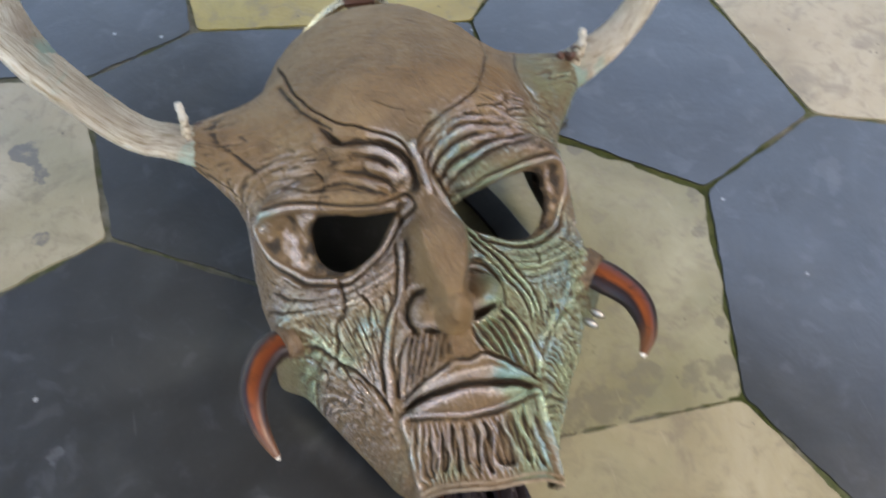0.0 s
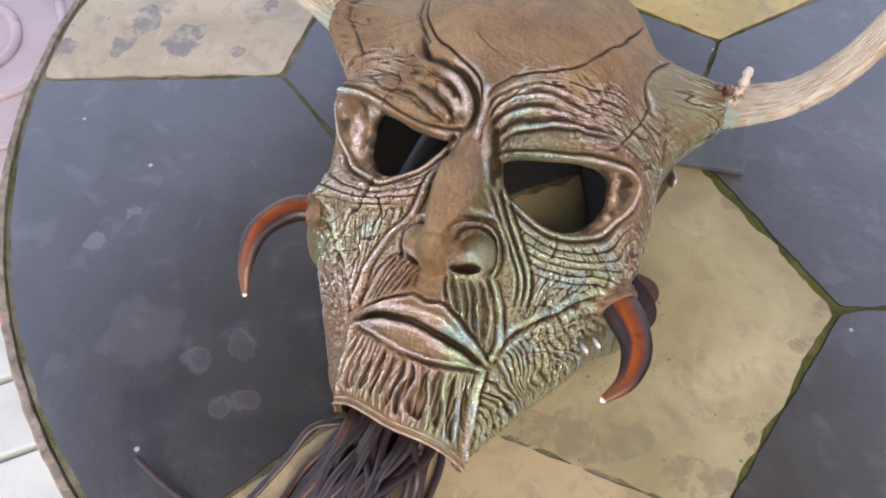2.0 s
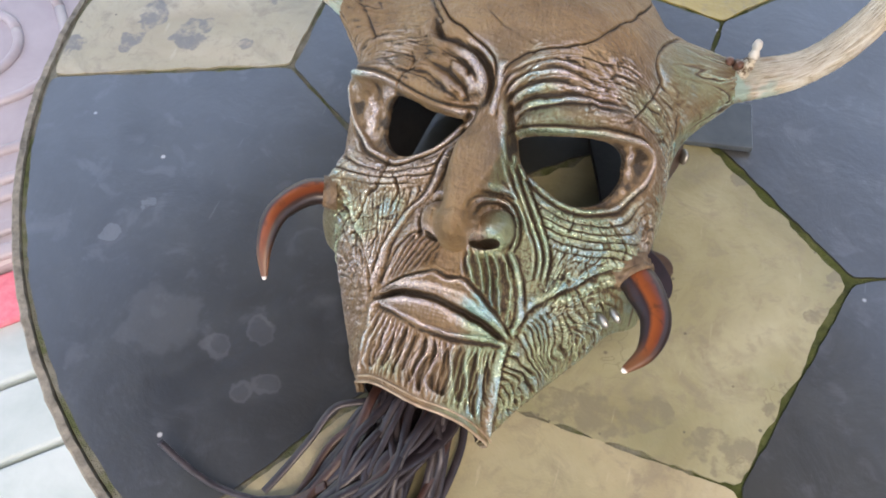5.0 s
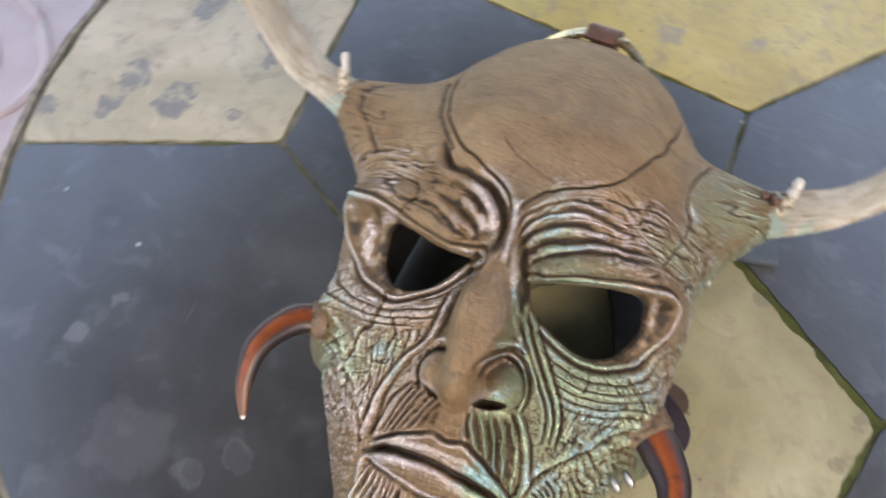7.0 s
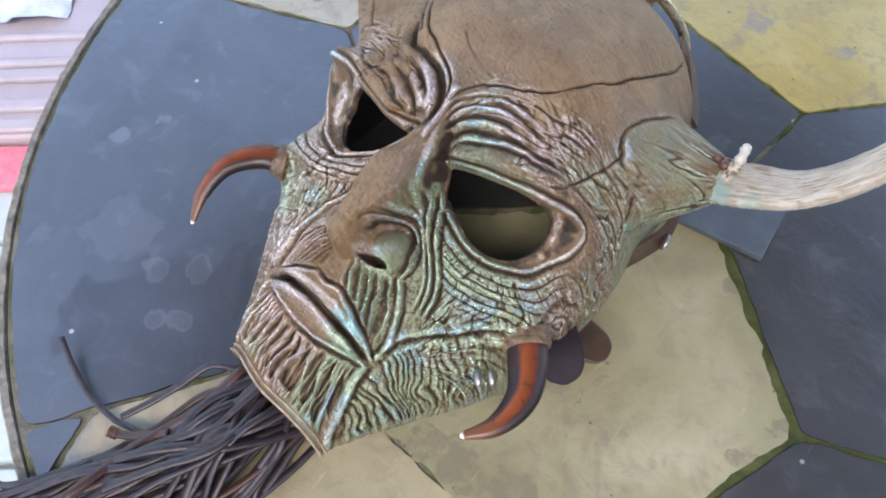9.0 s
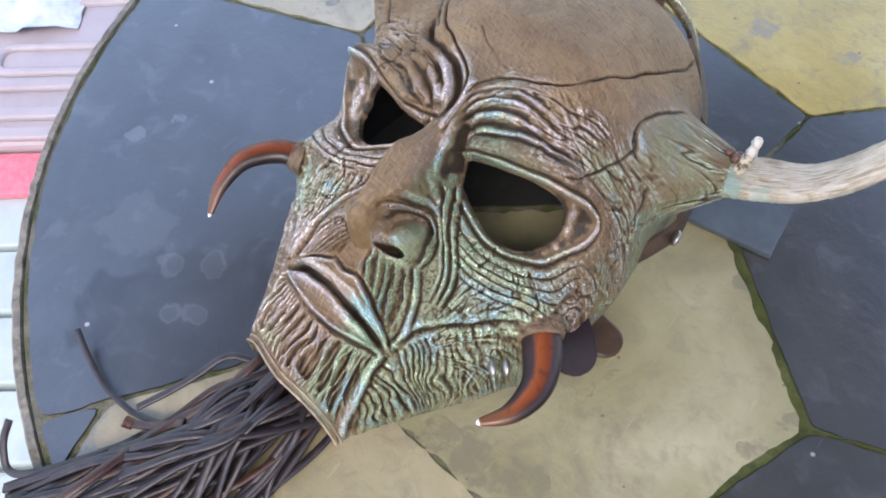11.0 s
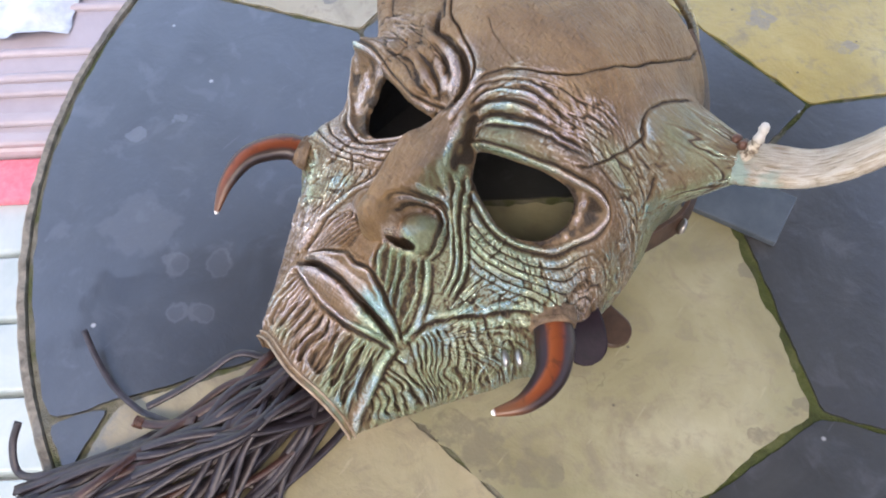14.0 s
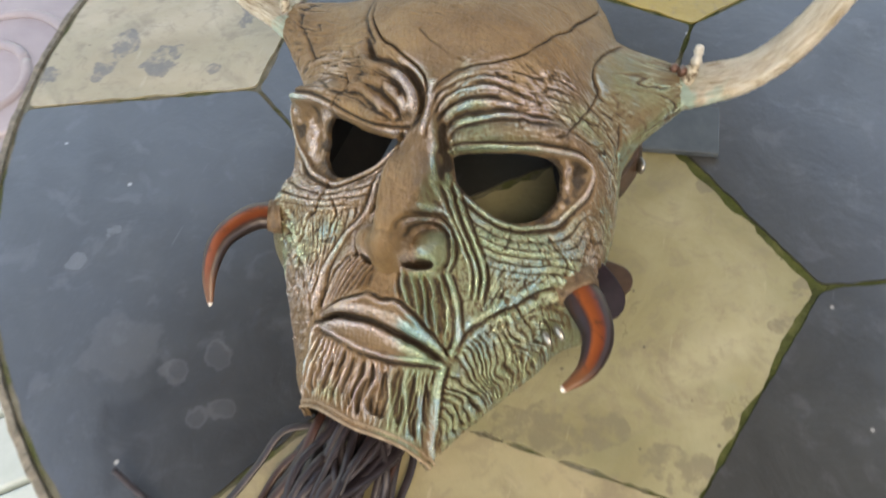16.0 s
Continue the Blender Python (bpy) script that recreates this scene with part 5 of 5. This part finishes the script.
def cord(points, wide=0.0019, red=False, n=12, label=""):
    p = spline(points, n)
    p[:, 2] = np.maximum(p[:, 2], np.where(np.hypot(p[:, 0] - TABLE_C.x, p[:, 1] - TABLE_C.y) < TABLE_R + 0.004, 0.0022, -1))
    place("lace", tube("lace", p, wide, 8, 0.36, 0.0, 1, square=True), M_CORD_RED if red else M_CORD, mask, label)


axis = np.array([(-0.006, -0.086), (-0.007, -0.106), (-0.011, -0.134), (-0.019, -0.164), (-0.033, -0.196), (-0.052, -0.234)])
cross = np.array([(1, 0), (0.97, -0.1), (0.93, -0.32), (0.88, -0.46), (0.85, -0.50), (0.85, -0.52)])
spread = np.array([0.020, 0.0250, 0.025, 0.025, 0.024, 0.024])
for k in range(54):
    a = -1 + 2 * (k + 0.5) / 54 + rng.normal(0, 0.05)
    drift, swing, beat = rng.normal(0, 1.15), rng.normal(0, 0.42), rng.uniform(0, 6.3)
    layer = rng.random() ** 0.8
    pts = []
    last = 6 if k % 4 else 5
    for i in range(last):
        lane = np.clip(a + drift * max(0, i - 0.8) / 4.2 + swing * math.sin(beat + i * 1.7) * min(1, i / 2), -1.15, 1.15)
        q = axis[i] + cross[i] * spread[i] * lane
        arch = math.sqrt(max(0, 1 - min(1, abs(lane)) ** 2))
        top = (0.031, 0.030, 0.030, 0.027, 0.023, 0.016)[i] * (0.25 + 0.75 * arch)
        pts.append((q[0], q[1], 0.003 + top * (0.12 + 0.88 * layer) + 0.0035 * math.sin(beat * 2 + i * 2.1) * layer))
    cord(pts, rng.uniform(0.0014, 0.0023), k % 11 == 3)
# strays that leave the bundle
cord([(-0.030, -0.146, 0.016), (-0.044, -0.1535, 0.010), (-0.0562, -0.1570, 0.006), (-0.0646, -0.1590, 0.005), (-0.0823, -0.1590, 0.005), (-0.0988, -0.1553, 0.008), (-0.1141, -0.1497, 0.012)], 0.0016)
cord([(-0.050, -0.178, 0.014), (-0.068, -0.206, 0.012), (-0.082, -0.214, 0.006), (-0.091, -0.208, 0.012), (-0.0935, -0.199, 0.020)], 0.0018)
cord([(0.006, -0.104, 0.026), (0.014, -0.120, 0.022), (0.014, -0.136, 0.010), (0.020, -0.150, 0.004), (0.026, -0.166, 0.003)], 0.0018)
cord([(-0.026, -0.104, 0.022), (-0.040, -0.112, 0.022), (-0.046, -0.128, 0.018), (-0.052, -0.142, 0.014), (-0.058, -0.156, 0.012)], 0.0018)
cord([(-0.030, -0.147, 0.022), (-0.042, -0.1555, 0.015), (-0.050, -0.1605, 0.012), (-0.0575, -0.1640, 0.0105)], 0.0021, True, label="copper-brown looped lace")


def coil(parent, at, way, turns=4, r=0.0023):
    w = Vector(way).normalized()
    m = w.to_track_quat("Z", "Y").to_matrix()
    p = [Vector(at) + m @ Vector((r * math.cos(a), r * math.sin(a), 0.0011 * a / (2 * math.pi) - 0.0011 * turns / 2)) for a in np.linspace(0, 2 * math.pi * turns, 14 * turns)]
    place("bound_end", tube("bound_end", np.array([tuple(q) for q in p]), 0.00065, 8), M_COPPER, parent, "copper-coloured bound lace end")


M_COPPER = plain_material("copper_thread", (0.07, 0.032, 0.022), (0.18, 0.085, 0.055), 0.4, 0.3, 200, 0.2)
coil(mask, (-0.0560, -0.1632, 0.0100), (-0.8, -0.3, 0.1))

# ---- straps, ring and beads at the mask's edge ----
def strip(name, points, wide, thick, material, parent, label, lay=(0, 0, 1), roundend=True):
    """A leather strip that lies with its flat towards lay, with rounded end."""
    p = spline(points, 12)
    t = np.gradient(p, axis=0)
    t /= np.linalg.norm(t, axis=1)[:, None]
    up = np.array(lay, float)
    b = np.cross(t, up)
    b /= np.linalg.norm(b, axis=1)[:, None] + 1e-9
    n = np.cross(b, t)
    far = np.concatenate([[0], np.cumsum(np.linalg.norm(np.diff(p, axis=0), axis=1))])
    left = far[-1] - far
    w = wide / 2 * np.where(left < wide / 2, np.sqrt(np.clip(1 - (1 - left / (wide / 2)) ** 2, 0.02, 1)), 1) if roundend else np.full(len(p), wide / 2)
    sec = [(-1, -0.5), (-0.96, 0.35), (-0.88, 0.5), (0.88, 0.5), (0.96, 0.35), (1, -0.5)]
    v = np.vstack([p[i] + b[i] * (u * w[i]) + n[i] * (h * thick) for i in range(len(p)) for u, h in sec])
    k = len(sec)
    f = [(i * k + j, i * k + (j + 1) % k, (i + 1) * k + (j + 1) % k, (i + 1) * k + j) for i in range(len(p) - 1) for j in range(k)]
    f += [tuple(range(k))[::-1], tuple((len(p) - 1) * k + j for j in range(k))]
    me = mesh_from(name, v, f, False)
    return place(name, me, material, parent, label)


ring = place("strap_ring", tube("strap_ring", spline([(-0.037, 0.160, 0.050), (-0.029, 0.157, 0.068), (-0.015, 0.156, 0.083), (0.000, 0.157, 0.088), (0.013, 0.162, 0.080), (0.023, 0.171, 0.060), (0.027, 0.176, 0.042)], 14), 0.0027, 14), M_BRASS, mask, "worn brass strap ring")
strip("ring_tab", [(0.000, 0.148, 0.0915), (0.0015, 0.156, 0.0925), (0.0025, 0.1615, 0.0860), (0.0015, 0.1585, 0.0760)], 0.017, 0.0022, M_STRAP, mask, "brown leather loop over the ring", (0, 0.5, 0.8), False)
strip("side_strap", [(-0.035, 0.161, 0.054), (-0.045, 0.150, 0.055), (-0.055, 0.134, 0.056), (-0.062, 0.118, 0.054)], 0.011, 0.0022, M_BLACK, mask, "dark strap", (-0.6, 0.6, 0.5), False)
strip("side_strap", [(0.0245, 0.173, 0.052), (0.036, 0.166, 0.044), (0.048, 0.152, 0.040), (0.056, 0.138, 0.040)], 0.012, 0.0024, M_STRAP_BROWN, mask, "brown side strap", (0.6, 0.6, 0.5), False)
strip("strap_end", [(0.050, 0.020, 0.004), (0.066, 0.021, 0.004), (0.080, 0.020, 0.0035), (0.0945, 0.0175, 0.003)], 0.019, 0.0024, M_STRAP_BROWN, mask, "brown rounded strap end on the table")
strip("strap_end", [(0.055, 0.010, 0.026), (0.068, 0.004, 0.032), (0.080, -0.004, 0.033), (0.0915, -0.0150, 0.026)], 0.021, 0.0026, M_STRAP_DARK, mask, "dark purple rounded strap end", (0.25, -0.1, 1))
strip("inner_strap", [(0.030, 0.118, 0.005), (0.044, 0.084, 0.004), (0.054, 0.060, 0.004), (0.061, 0.036, 0.005), (0.066, 0.012, 0.012)], 0.017, 0.0022, M_BLACK, mask, "black strap behind the eye opening", roundend=False)
for at, turn in (((0.0662, -0.0452, 0.0490), 50), ((0.0708, -0.0415, 0.0500), 50)):
    bm = bmesh.new()
    blob(bm, at, 0.0028, (0.62, 1.5, 0.8), (10, 20, turn))
    part("bead", bm, M_SILVER, mask, "small silvery oval bead")
bm = bmesh.new()
blob(bm, (0.0845, 0.0745, 0.0300), 0.0034, (0.6, 1.4, 1.1), (0, 20, 20))
part("stud", bm, M_SILVER, mask, "small silvery stud")
strip("side_strap", [(0.074, 0.050, 0.030), (0.079, 0.064, 0.030), (0.082, 0.080, 0.030), (0.078, 0.098, 0.032)], 0.012, 0.0022, M_STRAP_BROWN, mask, "brown side strap", (1, 0.1, 0.2), False)

# bound rim of the chin opening
arc = shell[0][14:-14:7]
place("chin_binding", tube("chin_binding", arc + np.array((0, -0.0006, 0.0002)), 0.0007, 8), M_EDGE, mask, "pale rolled edge of the chin opening")
place("chin_binding", tube("chin_binding", shell[7][14:-14:7] + NORMAL[7][14:-14:7] * 0.0003, 0.0005, 8), M_EDGE, mask, "pale rolled edge of the chin opening")

# ---- chip of slate by the mask ----
bm = bmesh.new()
block(bm, (0.052, 0.034, 0.0040), (0.094, 0.1265, 0.0027), (0, 0, 9), 0.0007)
tagged(part("slate_chip", bm, M_CARD, None, "", smooth=False), "flat blue-grey chip lying on the slabs", "stone chip")

# ---- around the table ----
bm = bmesh.new()
block(bm, (90, 90, 0.1), (0, 0, -0.77), bevel=0)
tagged(part("floor", bm, M_FLOOR, smooth=False), "grey concrete porch floor", "floor", kind="structure")
HOUSE = 40.5  # heading of the house and its porch
porch = pose(0, 0, 0, 0, 0, HOUSE)
# out of view; its corners are cut to set where slabs mirror sky
bm = bmesh.new()
roof = [bm.verts.new((u, w, 1.56)) for u, w in ((-0.70, -0.95), (1.2, -0.95), (1.2, 1.75), (0.20, 1.60), (-0.25, 1.30), (-0.70, 1.00))]
up = bmesh.ops.extrude_face_region(bm, geom=[bm.faces.new(roof)])
bmesh.ops.translate(bm, verts=[v for v in up["geom"] if isinstance(v, bmesh.types.BMVert)], vec=(0, 0, 0.08))
bmesh.ops.recalc_face_normals(bm, faces=bm.faces)
tagged(part("ceiling", bm, M_CEIL, smooth=False), "unseen porch ceiling, outline cut to shape the sky light", "ceiling", kind="structure").matrix_world = porch
bm = bmesh.new()
block(bm, (7.0, 0.2, 2.5), (-0.5, -3.2, 0.45), bevel=0)
tagged(part("wall_south", bm, M_WALL, smooth=False), "plain plastered house wall", "wall", kind="structure").matrix_world = porch
# unseen wall, added to darken the mask's side that faces +x
bm = bmesh.new()
block(bm, (5.6, 0.16, 1.30), (1.35, 0, -0.07), (0, 0, 78), bevel=0)
tagged(part("light_block_east", bm, M_STUCCO, smooth=False), "unseen dark brown half-height wall added to block low light", "wall", kind="structure")

TOP = -0.30
ALONG = 42.0  # heading of the bench's boards
BENCH = pose(-0.30, -0.05, TOP, 0, 0, ALONG)
bench = thing("slatted_bench", "pale green painted slatted wooden bench", "bench")
bench.matrix_world = pose(-0.30, -0.05, -0.72, 0, 0, ALONG)
lift = -0.72


def on_bench(name, bm, material, label="", smooth=True):
    return part(name, bm, material, bench, label, smooth)


for k in range(-4, 12):
    bm = bmesh.new()
    block(bm, (1.9, 0.0665, 0.020), (-0.65 + random.uniform(-0.01, 0.01), 0.0203 + 0.0725 * k, 0.41 + random.uniform(-0.001, 0.001)), (0, 0, random.uniform(-0.15, 0.15)), 0.003)
    on_bench("board", bm, M_BENCH, smooth=False)
for u in (-1.4, 0.1):
    bm = bmesh.new()
    block(bm, (0.05, 1.10, 0.05), (u, 0.28, 0.375), bevel=0.003)
    on_bench("rail", bm, M_BENCH, smooth=False)
    for w in (-0.22, 0.78):
        bm = bmesh.new()
        block(bm, (0.05, 0.05, 0.35), (u, w, 0.175), bevel=0.003)
        on_bench("leg", bm, M_BENCH, smooth=False)

bm = bmesh.new()
block(bm, (1.2, 0.054, 0.010), (0, 0, 0.005), bevel=0.004)
cloth = tagged(part("red_cloth_strip", bm, M_RED, smooth=False), "folded pink-red cloth strip lying on the bench", "cloth")
cloth.matrix_world = BENCH @ pose(-0.55, 0.139, 0.0)

# moulded plastic lid with ribs and rounded sunken panels
lid = thing("plastic_tray", "mauve moulded plastic tray with ribs and rounded panels", "tray")
lid.matrix_world = BENCH @ pose(-0.35, 0.40, 0.0)
bm = bmesh.new()
block(bm, (1.3, 0.465, 0.020), (0, 0, 0.010), bevel=0.008, seg=3)
part("plate", bm, M_TRAY, lid, smooth=False)
for w in (-0.222, -0.195, -0.155):
    bm = bmesh.new()
    block(bm, (1.2, 0.016, 0.009), (0, w, 0.0225), bevel=0.0042, seg=3)
    part("rib", bm, M_TRAY, lid, smooth=False)


def rounded(u0, u1, w0, w1, r, name):
    c = [(x + r * math.cos(a), y + r * math.sin(a)) for (x, y), a0 in zip(((u1 - r, w1 - r), (u0 + r, w1 - r), (u0 + r, w0 + r), (u1 - r, w0 + r)), (0, 90, 180, 270)) for a in np.radians(np.linspace(a0, a0 + 90, 8))]
    path = np.array([(x, y, 0.0205) for x, y in c + c[:1]])
    place(name, tube(name, path, 0.006, 10, 0.9), M_TRAY, lid)


rounded(0.12, 0.62, -0.135, -0.098, 0.016, "slot_rib")
rounded(-0.30, 0.385, -0.030, 0.160, 0.075, "panel_rib")
rounded(-0.25, 0.335, 0.012, 0.118, 0.048, "panel_rib")

# crumpled white sheet
n = 46
gx, gy = np.meshgrid(np.linspace(-0.22, 0.22, n), np.linspace(-0.18, 0.16, n))
gz = 0.022 + 0.034 * np.abs(fbm(gx * 14, gy * 14, 91, 3)) + 0.009 * fbm(gx * 45, gy * 45, 95, 3)
sheet_v = np.stack([gx + 0.012 * fbm(gx * 12, gy * 12, 97), gy + 0.012 * fbm(gx * 12, gy * 12, 99), gz], -1).reshape(-1, 3)
ii = np.arange(n * n).reshape(n, n)
sheet_f = np.stack([ii[:-1, :-1], ii[:-1, 1:], ii[1:, 1:], ii[1:, :-1]], -1).reshape(-1, 4)
sheet = tagged(place("plastic_sheet", mesh_from("plastic_sheet", sheet_v, sheet_f), M_WHITE), "crumpled white plastic sheet lying on the tray", "plastic sheet")
sheet.matrix_world = BENCH @ pose(-0.37, 0.505, 0.004)
